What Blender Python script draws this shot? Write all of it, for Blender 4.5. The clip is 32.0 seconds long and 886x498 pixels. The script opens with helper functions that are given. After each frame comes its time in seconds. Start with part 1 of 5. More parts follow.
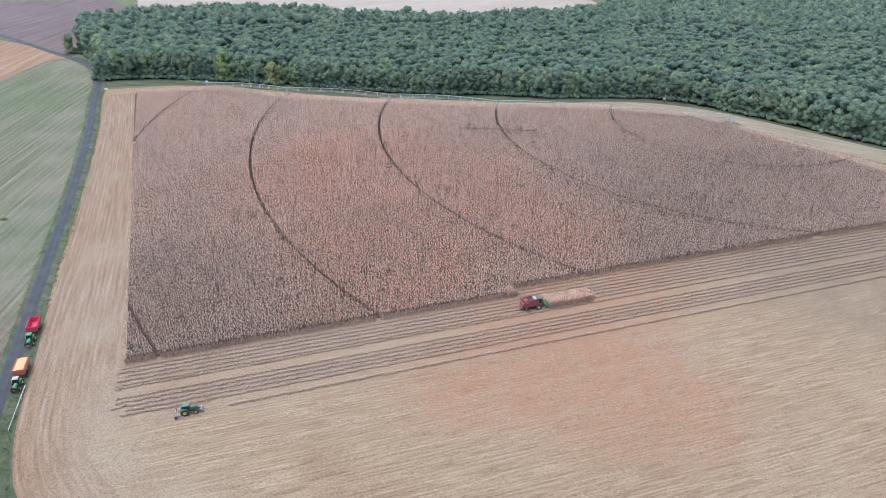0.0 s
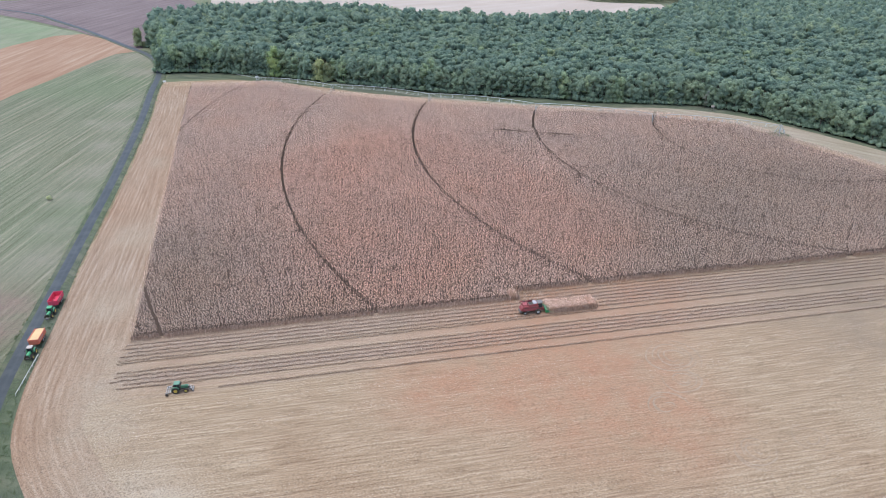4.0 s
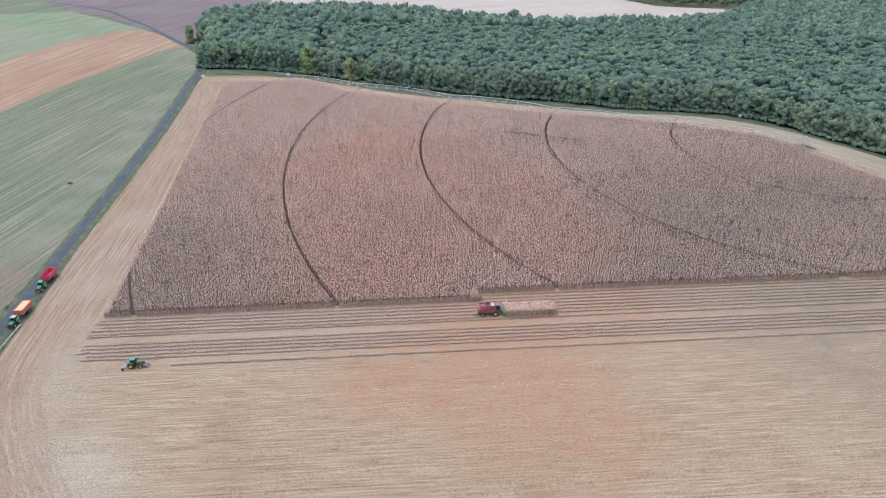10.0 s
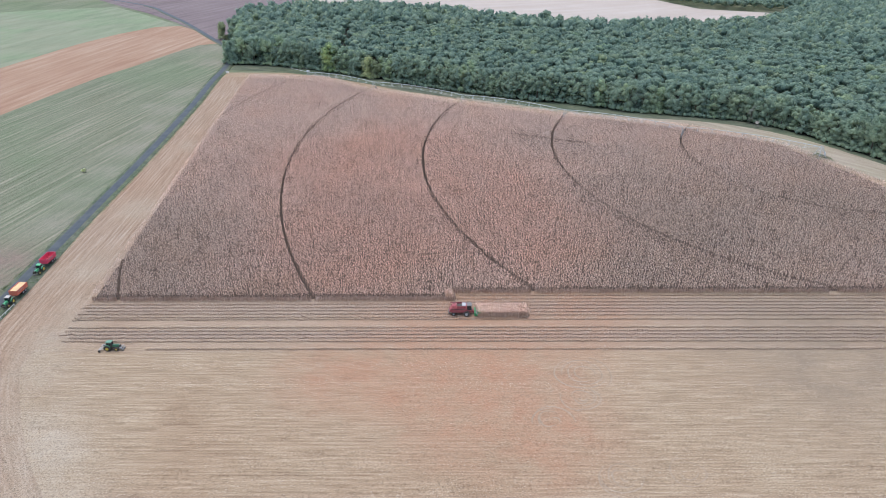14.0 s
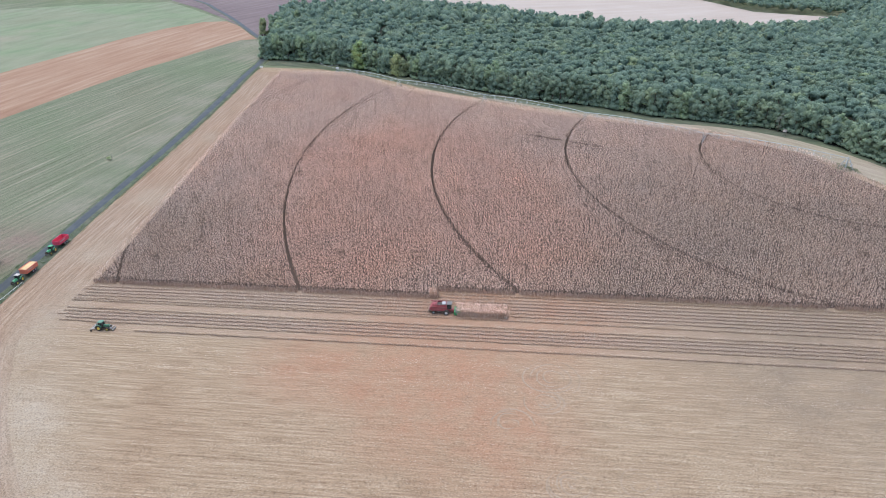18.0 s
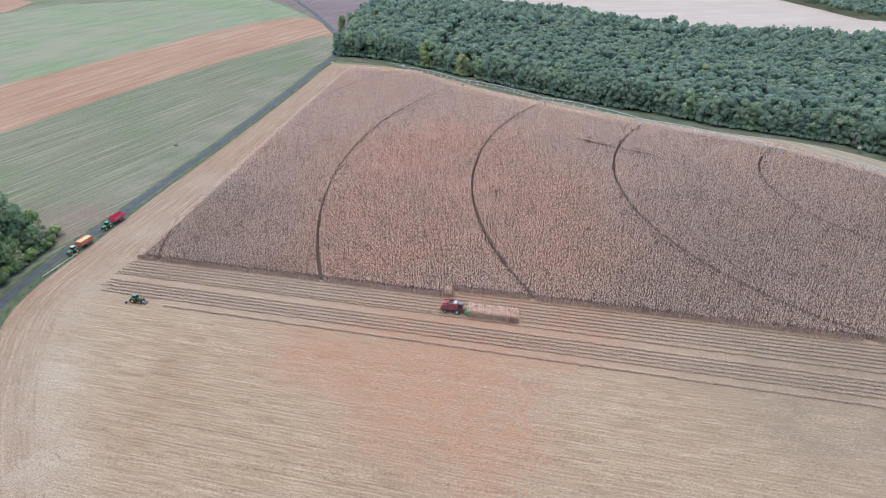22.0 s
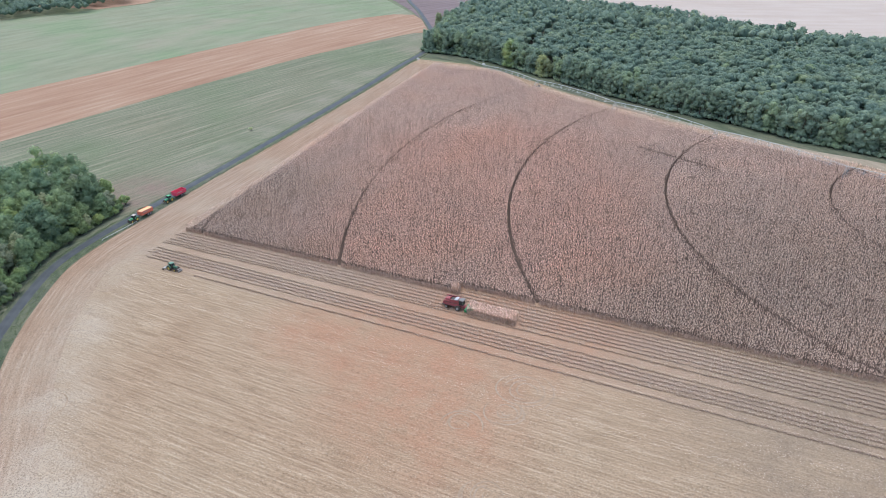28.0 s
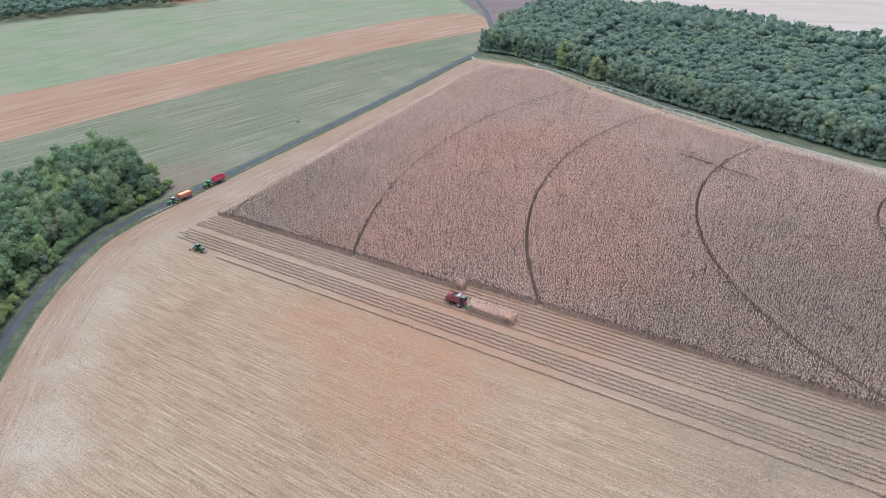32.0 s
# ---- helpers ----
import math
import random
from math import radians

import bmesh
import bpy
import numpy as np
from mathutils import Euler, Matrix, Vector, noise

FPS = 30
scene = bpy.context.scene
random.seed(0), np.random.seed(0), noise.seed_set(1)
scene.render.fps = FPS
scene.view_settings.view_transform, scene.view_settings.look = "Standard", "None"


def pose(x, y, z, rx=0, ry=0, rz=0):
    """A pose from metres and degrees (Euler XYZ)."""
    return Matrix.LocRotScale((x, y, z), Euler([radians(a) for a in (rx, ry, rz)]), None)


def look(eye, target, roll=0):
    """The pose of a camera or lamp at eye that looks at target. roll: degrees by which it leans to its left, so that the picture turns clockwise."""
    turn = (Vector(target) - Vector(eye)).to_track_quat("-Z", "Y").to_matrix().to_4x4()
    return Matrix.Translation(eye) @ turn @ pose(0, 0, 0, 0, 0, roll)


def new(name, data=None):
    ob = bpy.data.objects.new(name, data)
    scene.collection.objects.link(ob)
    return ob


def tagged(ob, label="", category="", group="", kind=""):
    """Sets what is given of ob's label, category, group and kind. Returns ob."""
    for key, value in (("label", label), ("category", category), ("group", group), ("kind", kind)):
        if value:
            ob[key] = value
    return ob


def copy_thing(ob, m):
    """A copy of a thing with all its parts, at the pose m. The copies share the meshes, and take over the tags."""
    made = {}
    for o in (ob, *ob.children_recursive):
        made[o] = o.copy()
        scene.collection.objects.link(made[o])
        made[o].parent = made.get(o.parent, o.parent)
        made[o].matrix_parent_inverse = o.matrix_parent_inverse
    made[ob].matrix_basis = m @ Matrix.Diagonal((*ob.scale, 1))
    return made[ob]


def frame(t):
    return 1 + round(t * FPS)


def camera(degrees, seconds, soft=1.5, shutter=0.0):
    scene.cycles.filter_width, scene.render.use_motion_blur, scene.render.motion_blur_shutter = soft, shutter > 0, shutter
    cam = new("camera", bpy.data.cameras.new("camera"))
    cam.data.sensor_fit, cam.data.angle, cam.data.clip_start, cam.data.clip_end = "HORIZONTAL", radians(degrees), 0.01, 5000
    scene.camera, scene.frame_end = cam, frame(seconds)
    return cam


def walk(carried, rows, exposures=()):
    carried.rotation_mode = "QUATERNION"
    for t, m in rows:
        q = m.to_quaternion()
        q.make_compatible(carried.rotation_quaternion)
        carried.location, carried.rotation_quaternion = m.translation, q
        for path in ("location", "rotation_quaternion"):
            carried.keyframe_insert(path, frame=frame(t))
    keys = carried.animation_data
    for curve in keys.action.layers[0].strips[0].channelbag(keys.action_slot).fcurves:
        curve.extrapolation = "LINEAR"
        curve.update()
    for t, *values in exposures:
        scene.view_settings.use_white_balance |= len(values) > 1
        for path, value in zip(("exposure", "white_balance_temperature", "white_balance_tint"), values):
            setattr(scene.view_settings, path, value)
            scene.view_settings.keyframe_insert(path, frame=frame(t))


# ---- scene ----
cam = camera(68.01, 32.0, soft=0.7)
PATH = [
    (0, (-46.59, -167.56, 106.63), (-2.50, -90.71, 60.27), -0.16),
    (0.5, (-44.42, -168.93, 106.53), (-1.72, -91.27, 60.22), -0.20),
    (1, (-42.33, -170.19, 106.44), (-1.17, -91.67, 60.18), -0.24),
    (1.5, (-40.27, -171.38, 106.37), (-0.50, -92.12, 60.14), -0.24),
    (2, (-38.20, -172.53, 106.30), (0.47, -92.72, 60.10), -0.24),
    (2.5, (-36.11, -173.67, 106.25), (1.60, -93.39, 60.06), -0.25),
    (3, (-33.96, -174.80, 106.20), (2.81, -94.09, 60.02), -0.24),
    (3.5, (-31.77, -175.94, 106.17), (4.13, -94.82, 60.01), -0.22),
    (5.5, (-22.52, -180.59, 106.11), (9.89, -97.96, 60.06), -0.26),
    (6, (-20.12, -181.76, 106.12), (11.45, -98.80, 60.06), -0.28),
    (6.5, (-17.69, -182.92, 106.13), (13.10, -99.66, 60.10), -0.28),
    (7, (-15.23, -184.07, 106.15), (14.75, -100.49, 60.15), -0.30),
    (7.5, (-12.77, -185.20, 106.17), (16.41, -101.33, 60.20), -0.31),
    (8, (-10.29, -186.31, 106.20), (18.09, -102.14, 60.26), -0.32),
    (8.5, (-7.81, -187.39, 106.24), (19.80, -102.96, 60.31), -0.35),
    (9, (-5.32, -188.44, 106.28), (21.51, -103.74, 60.38), -0.36),
    (9.5, (-2.83, -189.46, 106.32), (23.19, -104.51, 60.42), -0.35),
    (10, (-0.33, -190.44, 106.37), (24.91, -105.25, 60.49), -0.35),
    (10.5, (2.16, -191.39, 106.42), (26.60, -105.95, 60.56), -0.33),
    (11, (4.66, -192.31, 106.47), (28.31, -106.65, 60.62), -0.31),
    (11.5, (7.16, -193.19, 106.52), (30.00, -107.32, 60.66), -0.30),
    (12, (9.66, -194.04, 106.58), (31.69, -107.96, 60.71), -0.30),
    (12.5, (12.17, -194.86, 106.63), (33.43, -108.58, 60.77), -0.27),
    (13, (14.68, -195.65, 106.69), (35.15, -109.17, 60.83), -0.26),
    (13.5, (17.19, -196.40, 106.75), (36.80, -109.75, 60.85), -0.25),
    (14, (19.70, -197.12, 106.81), (38.39, -110.27, 60.91), -0.25),
    (14.5, (22.22, -197.81, 106.87), (39.94, -110.76, 60.96), -0.25),
    (16.5, (32.35, -200.28, 107.10), (46.14, -112.56, 61.12), -0.20),
    (17, (34.90, -200.82, 107.15), (47.80, -112.95, 61.18), -0.18),
    (17.5, (37.45, -201.33, 107.20), (49.36, -113.33, 61.21), -0.16),
    (18, (40.00, -201.80, 107.25), (50.87, -113.69, 61.21), -0.15),
    (18.5, (42.56, -202.23, 107.29), (52.38, -114.01, 61.23), -0.14),
    (19, (45.14, -202.62, 107.34), (53.79, -114.28, 61.29), -0.16),
    (19.5, (47.71, -202.97, 107.38), (55.15, -114.52, 61.31), -0.16),
    (20, (50.30, -203.28, 107.41), (56.24, -114.73, 61.33), -0.16),
    (20.5, (52.90, -203.54, 107.44), (57.00, -114.88, 61.38), -0.14),
    (21, (55.52, -203.76, 107.47), (57.57, -115.01, 61.43), -0.16),
    (21.5, (58.15, -203.93, 107.49), (58.09, -115.16, 61.46), -0.17),
    (22, (60.79, -204.06, 107.51), (58.80, -115.29, 61.50), -0.16),
    (22.5, (63.45, -204.13, 107.52), (59.58, -115.42, 61.54), -0.14),
    (23, (66.13, -204.17, 107.53), (60.37, -115.55, 61.55), -0.15),
    (23.5, (68.82, -204.15, 107.53), (61.18, -115.68, 61.56), -0.16),
    (24, (71.54, -204.10, 107.53), (62.05, -115.79, 61.57), -0.16),
    (24.5, (74.26, -204.01, 107.52), (63.26, -115.88, 61.55), -0.16),
    (25, (77.00, -203.88, 107.50), (64.80, -115.92, 61.52), -0.19),
    (25.5, (79.75, -203.72, 107.48), (66.69, -115.89, 61.49), -0.20),
    (27.5, (90.73, -202.86, 107.32), (73.12, -115.83, 61.32), -0.32),
    (28, (93.43, -202.59, 107.26), (74.24, -115.90, 61.27), -0.33),
    (28.5, (96.10, -202.31, 107.20), (75.43, -115.95, 61.22), -0.35),
    (29, (98.73, -202.00, 107.13), (76.66, -115.98, 61.16), -0.36),
    (29.5, (101.33, -201.65, 107.05), (77.93, -115.98, 61.09), -0.36),
    (30, (103.88, -201.25, 106.96), (79.17, -115.93, 61.03), -0.36),
    (30.5, (106.40, -200.78, 106.86), (80.37, -115.84, 60.95), -0.32),
    (31, (108.90, -200.20, 106.76), (81.57, -115.66, 60.86), -0.31),
    (31.5, (111.40, -199.47, 106.64), (82.77, -115.37, 60.74), -0.33),
    (32, (113.96, -198.54, 106.52), (84.03, -114.89, 60.62), -0.35),
]
walk(cam, [(t, look(eye, target, roll)) for t, eye, target, roll in PATH])

# ---- sky and light: even, hazy evening light ----
world = bpy.data.worlds.new("world")
scene.world = world
world.use_nodes = True
wn = world.node_tree.nodes
sky = wn.new("ShaderNodeTexSky")
sky.sky_type = "NISHITA"
sky.sun_disc = False
sky.sun_elevation = radians(76)
sky.sun_rotation = radians(304)
sky.air_density, sky.dust_density, sky.ozone_density = 1.0, 1.5, 1.0
wn["Background"].inputs["Strength"].default_value = 0.15
world.node_tree.links.new(sky.outputs["Color"], wn["Background"].inputs["Color"])
sun = new("sun", bpy.data.lights.new("sun", "SUN"))
sun.data.energy, sun.data.angle, sun.data.color = 1.45, radians(70), (0.955, 0.975, 0.975)
sun.matrix_world = look((-62, 42, 300), (0, 0, 0))
scene.view_settings.exposure = 1.07

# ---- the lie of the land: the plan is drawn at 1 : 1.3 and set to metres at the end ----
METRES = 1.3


def gz(x, y):
    """Height of the ground."""
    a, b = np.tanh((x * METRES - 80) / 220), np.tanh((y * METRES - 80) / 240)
    return 3.767 + 1.771 * a + 8.873 * b - 3.010 * a * b - 0.932 * a * a - 3.000 * b * b - 3.178 * a * a * b - 6.582 * a * b * b


def row_y(x, c):
    """The crop rows: y of row c at x."""
    return c - 0.217 * x - 0.00002 * x * x


def front_y(x):
    """The uncut front of the maize, with one step where a pass has been taken."""
    return np.where(x < STEP, row_y(x, -11.8), row_y(x, -8.6))


STEP = 45.9

# ---- materials ----
def make_mat(name, rough=0.9, metal=0.0, spec=0.3):
    m = bpy.data.materials.new(name)
    m.use_nodes = True
    b = m.node_tree.nodes["Principled BSDF"]
    b.inputs["Roughness"].default_value = rough
    b.inputs["Metallic"].default_value = metal
    b.inputs["Specular IOR Level"].default_value = spec
    return m, m.node_tree, b


def nd(nt, kind, **kw):
    n = nt.nodes.new(kind)
    for k, v in kw.items():
        n.inputs[k].default_value = v
    return n


def ramp(nt, fac, stops):
    r = nt.nodes.new("ShaderNodeValToRGB")
    while len(r.color_ramp.elements) < len(stops):
        r.color_ramp.elements.new(0.5)
    for e, (p, c) in zip(r.color_ramp.elements, stops):
        e.position, e.color = p, (*c, 1)
    nt.links.new(fac, r.inputs["Fac"])
    return r.outputs["Color"]


def blend(nt, fac, a, b, kind="MIX"):
    n = nt.nodes.new("ShaderNodeMix")
    n.data_type, n.blend_type = "RGBA", kind
    for sock, v in ((n.inputs[0], fac), (n.inputs[6], a), (n.inputs[7], b)):
        if isinstance(v, (int, float)):
            sock.default_value = v
        elif isinstance(v, tuple):
            sock.default_value = (*v, 1)
        else:
            nt.links.new(v, sock)
    return n.outputs[2]


def math_node(nt, op, a, b=0.0):
    n = nt.nodes.new("ShaderNodeMath")
    n.operation = op
    for sock, v in ((n.inputs[0], a), (n.inputs[1], b)):
        if isinstance(v, (int, float)):
            sock.default_value = v
        else:
            nt.links.new(v, sock)
    return n.outputs[0]


def combine(nt, x, y, z):
    n = nt.nodes.new("ShaderNodeCombineXYZ")
    for sock, v in zip(n.inputs, (x, y, z)):
        if isinstance(v, (int, float)):
            sock.default_value = v
        else:
            nt.links.new(v, sock)
    return n.outputs[0]


def noise_at(nt, vec, scale, detail=4.0, rough=0.6):
    n = nd(nt, "ShaderNodeTexNoise", Scale=scale, Detail=detail, Roughness=rough)
    nt.links.new(vec, n.inputs["Vector"])
    return n.outputs["Fac"]


def position(nt):
    """The place on the plan."""
    g = nt.nodes.new("ShaderNodeNewGeometry")
    k = nt.nodes.new("ShaderNodeVectorMath")
    k.operation = "SCALE"
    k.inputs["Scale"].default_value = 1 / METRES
    nt.links.new(g.outputs["Position"], k.inputs[0])
    s = nt.nodes.new("ShaderNodeSeparateXYZ")
    nt.links.new(k.outputs[0], s.inputs[0])
    return k.outputs[0], s.outputs[0], s.outputs[1], s.outputs[2]


def bump(nt, b, height, strength, dist):
    n = nd(nt, "ShaderNodeBump", Strength=strength, Distance=dist)
    nt.links.new(height, n.inputs["Height"])
    nt.links.new(n.outputs[0], b.inputs["Normal"])


def translucent(nt, b, col, amount):
    """Lets part of the light through thin leaves."""
    t = nt.nodes.new("ShaderNodeBsdfTranslucent")
    nt.links.new(col, t.inputs["Color"])
    mix = nt.nodes.new("ShaderNodeMixShader")
    mix.inputs[0].default_value = amount
    nt.links.new(b.outputs[0], mix.inputs[1])
    nt.links.new(t.outputs[0], mix.inputs[2])
    nt.links.new(mix.outputs[0], nt.nodes["Material Output"].inputs["Surface"])


def paint(name, col, rough=0.45, metal=0.0, dirt=(0.30, 0.22, 0.16), amount=0.35, spec=0.4):
    """Painted or plain surface with dust and wear on it."""
    m, nt, b = make_mat(name, rough, metal, spec)
    col, dirt = tuple(v * 0.72 for v in col), tuple(v * 0.72 for v in dirt)
    tc = nt.nodes.new("ShaderNodeTexCoord")
    n1 = noise_at(nt, tc.outputs["Object"], 1.7, 6)
    n2 = noise_at(nt, tc.outputs["Object"], 14.0, 4)
    f = math_node(nt, "MULTIPLY", math_node(nt, "SMOOTH_MAX", math_node(nt, "SUBTRACT", n1, 0.42), 0.0), amount * 5)
    f = math_node(nt, "MINIMUM", f, 0.8)
    c = blend(nt, f, tuple(col), dirt)
    c = blend(nt, math_node(nt, "MULTIPLY", n2, 0.25), c, tuple(v * 0.6 for v in col))
    nt.links.new(c, b.inputs["Base Color"])
    bump(nt, b, n2, 0.15, 0.02)
    return m


def streak_field(name, across, along_scale, across_scale, stops, patch_stops, patch_amount=0.5, fine=0.35, relief=0.08, lines=None, flecks=None, worn=(), chaff=False, tone=0.70):
    """Worked soil or stubble: streaks along the rows, large patches, fine grain. across: 'rows', 'uv' or an angle in degrees."""
    m, nt, b = make_mat(name, 0.95, 0, 0.15)
    stops = [(p, tuple(v * tone for v in c)) for p, c in stops]
    pos, x, y, z = position(nt)
    if across == "uv":
        uv = nt.nodes.new("ShaderNodeUVMap")
        s = nt.nodes.new("ShaderNodeSeparateXYZ")
        nt.links.new(uv.outputs[0], s.inputs[0])
        c, a = s.outputs[0], s.outputs[1]
    elif across == "rows":
        c = math_node(nt, "ADD", y, math_node(nt, "ADD", math_node(nt, "MULTIPLY", x, 0.217), math_node(nt, "MULTIPLY", math_node(nt, "MULTIPLY", x, x), 0.00002)))
        a = x
    else:
        ca, sa = math.cos(radians(across)), math.sin(radians(across))
        a = math_node(nt, "ADD", math_node(nt, "MULTIPLY", x, ca), math_node(nt, "MULTIPLY", y, sa))
        c = math_node(nt, "SUBTRACT", math_node(nt, "MULTIPLY", y, ca), math_node(nt, "MULTIPLY", x, sa))
    v = combine(nt, math_node(nt, "MULTIPLY", a, along_scale), math_node(nt, "MULTIPLY", c, across_scale), 0.0)
    s1 = noise_at(nt, v, 1.0, 5, 0.65)
    v2 = combine(nt, math_node(nt, "MULTIPLY", a, along_scale * 0.3), math_node(nt, "MULTIPLY", c, across_scale * 0.22), 3.0)
    s2 = noise_at(nt, v2, 1.0, 3, 0.5)
    grain = noise_at(nt, pos, 3.4, 5, 0.75)
    base = ramp(nt, math_node(nt, "ADD", math_node(nt, "MULTIPLY", s1, 0.84), math_node(nt, "MULTIPLY", s2, 0.16)), stops)
    big = noise_at(nt, pos, 0.022, 4, 0.55)
    tint = ramp(nt, big, patch_stops)
    col = blend(nt, patch_amount, base, tint, "MULTIPLY")
    if lines:
        period, depth = lines
        w = math_node(nt, "ABSOLUTE", math_node(nt, "SINE", math_node(nt, "MULTIPLY", math_node(nt, "ADD", c, math_node(nt, "MULTIPLY", s1, period * 0.5)), math.pi / period)))
        col = blend(nt, math_node(nt, "MULTIPLY", math_node(nt, "POWER", w, 6.0), depth), col, (0.45, 0.36, 0.30), "MULTIPLY")
    if chaff:
        # chaff lying in bands between the cut rows
        cc = math_node(nt, "ADD", y, math_node(nt, "ADD", math_node(nt, "MULTIPLY", x, 0.217), math_node(nt, "MULTIPLY", math_node(nt, "MULTIPLY", x, x), 0.00002)))
        cc = math_node(nt, "ADD", cc, math_node(nt, "MULTIPLY", math_node(nt, "SUBTRACT", s2, 0.5), 1.5))
        for mid, half, amt, hue in ((-14.4, 4.6, 0.60, (0.415, 0.300, 0.238)), (-25.2, 2.5, 0.60, (0.415, 0.300, 0.238)), (-20.8, 0.8, 0.60, (0.50, 0.345, 0.25)), (-29.1, 0.7, 0.60, (0.49, 0.345, 0.25)), (-30.9, 0.5, 0.40, (0.42, 0.305, 0.235))):
            dd = math_node(nt, "MULTIPLY", math_node(nt, "SUBTRACT", cc, mid), 1.0 / half)
            k = math_node(nt, "POWER", 2.718, math_node(nt, "MULTIPLY", math_node(nt, "MULTIPLY", dd, dd), -1.0))
            col = blend(nt, math_node(nt, "MULTIPLY", k, amt), col, tuple(v * tone for v in hue))
    if worn:
        # patches of trampled straw, bare soil and painted-in lens tints, ragged at their edges
        wob = math_node(nt, "SUBTRACT", noise_at(nt, pos, 0.16, 5, 0.65), 0.30)
        for spots, hue in worn:
            total = 0.0
            for sx, sy, sr in spots:
                dx, dy = math_node(nt, "SUBTRACT", x, sx), math_node(nt, "SUBTRACT", y, sy)
                r2 = math_node(nt, "ADD", math_node(nt, "MULTIPLY", dx, dx), math_node(nt, "MULTIPLY", dy, dy))
                total = math_node(nt, "ADD", total, math_node(nt, "POWER", 2.718, math_node(nt, "MULTIPLY", r2, -1.0 / sr**2)))
            full = math_node(nt, "SUBTRACT", 1.0, math_node(nt, "POWER", 2.718, math_node(nt, "MULTIPLY", total, -1.1)))
            k = math_node(nt, "MULTIPLY", full, math_node(nt, "ADD", math_node(nt, "MULTIPLY", wob, 2.2), 0.25))
            col = blend(nt, math_node(nt, "MINIMUM", k, 0.85), col, tuple(v * tone for v in hue))
    g = ramp(nt, grain, [(0.36, (1 - fine,) * 3), (0.5, (1 - fine * 0.25,) * 3), (0.64, (1.0,) * 3)])
    col = blend(nt, 1.0, col, g, "MULTIPLY")
    if flecks:
        fn = noise_at(nt, pos, 5.0, 2, 0.5)
        col = blend(nt, math_node(nt, "MULTIPLY", math_node(nt, "LESS_THAN", fn, 0.37), flecks[1]), col, (0.62, 0.55, 0.50), "MULTIPLY")
        col = blend(nt, math_node(nt, "MULTIPLY", math_node(nt, "GREATER_THAN", fn, 0.64), flecks[1]), col, tuple(v * tone for v in flecks[0]))
    nt.links.new(col, b.inputs["Base Color"])
    bump(nt, b, math_node(nt, "ADD", s1, math_node(nt, "MULTIPLY", grain, 0.6)), 0.6, relief)
    return m


def leaf_mat(name, dark, mid, light, tint=(0.30, 0.26, 0.06), tint_amount=0.3, scale=0.11, rough=0.75, vary=0.85, crowns=0.0):
    """Leaves: colour drifts from tree to tree and from leaf to leaf; crowns: how far joined crowns differ."""
    m, nt, b = make_mat(name, rough, 0, 0.15)
    g = nt.nodes.new("ShaderNodeNewGeometry")
    big = noise_at(nt, g.outputs["Position"], scale, 2, 0.5)
    col = ramp(nt, math_node(nt, "ADD", math_node(nt, "MULTIPLY", big, 0.65), math_node(nt, "MULTIPLY", g.outputs["Random Per Island"], 0.35)),
               [(0.28, dark), (0.5, mid), (0.72, light)])
    wide = noise_at(nt, g.outputs["Position"], scale * 0.55, 1, 0.5)
    col = blend(nt, math_node(nt, "MULTIPLY", math_node(nt, "SMOOTH_MAX", math_node(nt, "SUBTRACT", wide, 0.55), 0.0), tint_amount * 6), col, tint)
    info = nt.nodes.new("ShaderNodeObjectInfo")
    col = blend(nt, vary, col, ramp(nt, info.outputs["Random"], [(0.0, (0.78, 0.84, 0.86)), (0.4, (0.95, 0.97, 0.92)), (0.75, (1.10, 1.08, 0.95)), (1.0, (1.36, 1.30, 0.98))]), "MULTIPLY")
    if crowns:
        pos, x, y, z = position(nt)
        cell = nd(nt, "ShaderNodeTexVoronoi", Scale=0.21)
        nt.links.new(combine(nt, x, y, 0.0), cell.inputs["Vector"])
        hue = nt.nodes.new("ShaderNodeSeparateXYZ")
        nt.links.new(cell.outputs["Color"], hue.inputs[0])
        col = blend(nt, crowns, col, ramp(nt, hue.outputs[0], [(0.0, (0.82, 0.86, 0.90)), (0.35, (0.94, 0.97, 0.98)), (0.7, (1.05, 1.04, 0.98)), (0.9, (1.14, 1.10, 0.96)), (0.96, (1.26, 1.12, 0.94)), (1.0, (1.30, 1.26, 0.90))]), "MULTIPLY")
    nt.links.new(col, b.inputs["Base Color"])
    translucent(nt, b, col, 0.42)
    return m


TURNING = (((-41, -6, 6.1), (-44, -17, 6.2), (-45, -29, 7.4), (-42, -44, 7.6), (-34, -62, 8.8), (-24, -77, 8.9), (-11, -97, 10.0), (-37, 47, 6.3), (-27, 98, 5.5), (-43, 13, 5.8)), (0.51, 0.415, 0.305))
CHAFF = (((-36.9, -48.4, 4.5), (-33.8, -54.0, 4.5), (-24.0, -74.4, 5.0), (-16.4, -87.4, 5.0), (-6.3, -93.0, 5.0), (-12.3, -93.6, 5.0), (-27.7, -64.9, 3.5)), (0.585, 0.488, 0.375))
# redder middle: mostly lens colour shading painted onto the stubble
LENS_RED = (((27, -40, 13), (42, -45, 16), (54, -57, 13), (40, -60, 12), (13, -42, 8), (53, -71, 8), (52, -25, 17), (74, -30, 14)), (0.50, 0.262, 0.160))
# dimming towards the right edge of the view, painted into the stubble colour
PAINTED_DIM = (((126, -48, 20), (114, -62, 17), (142, -38, 24), (140, -66, 24), (160, -52, 26)), (0.33, 0.248, 0.175))
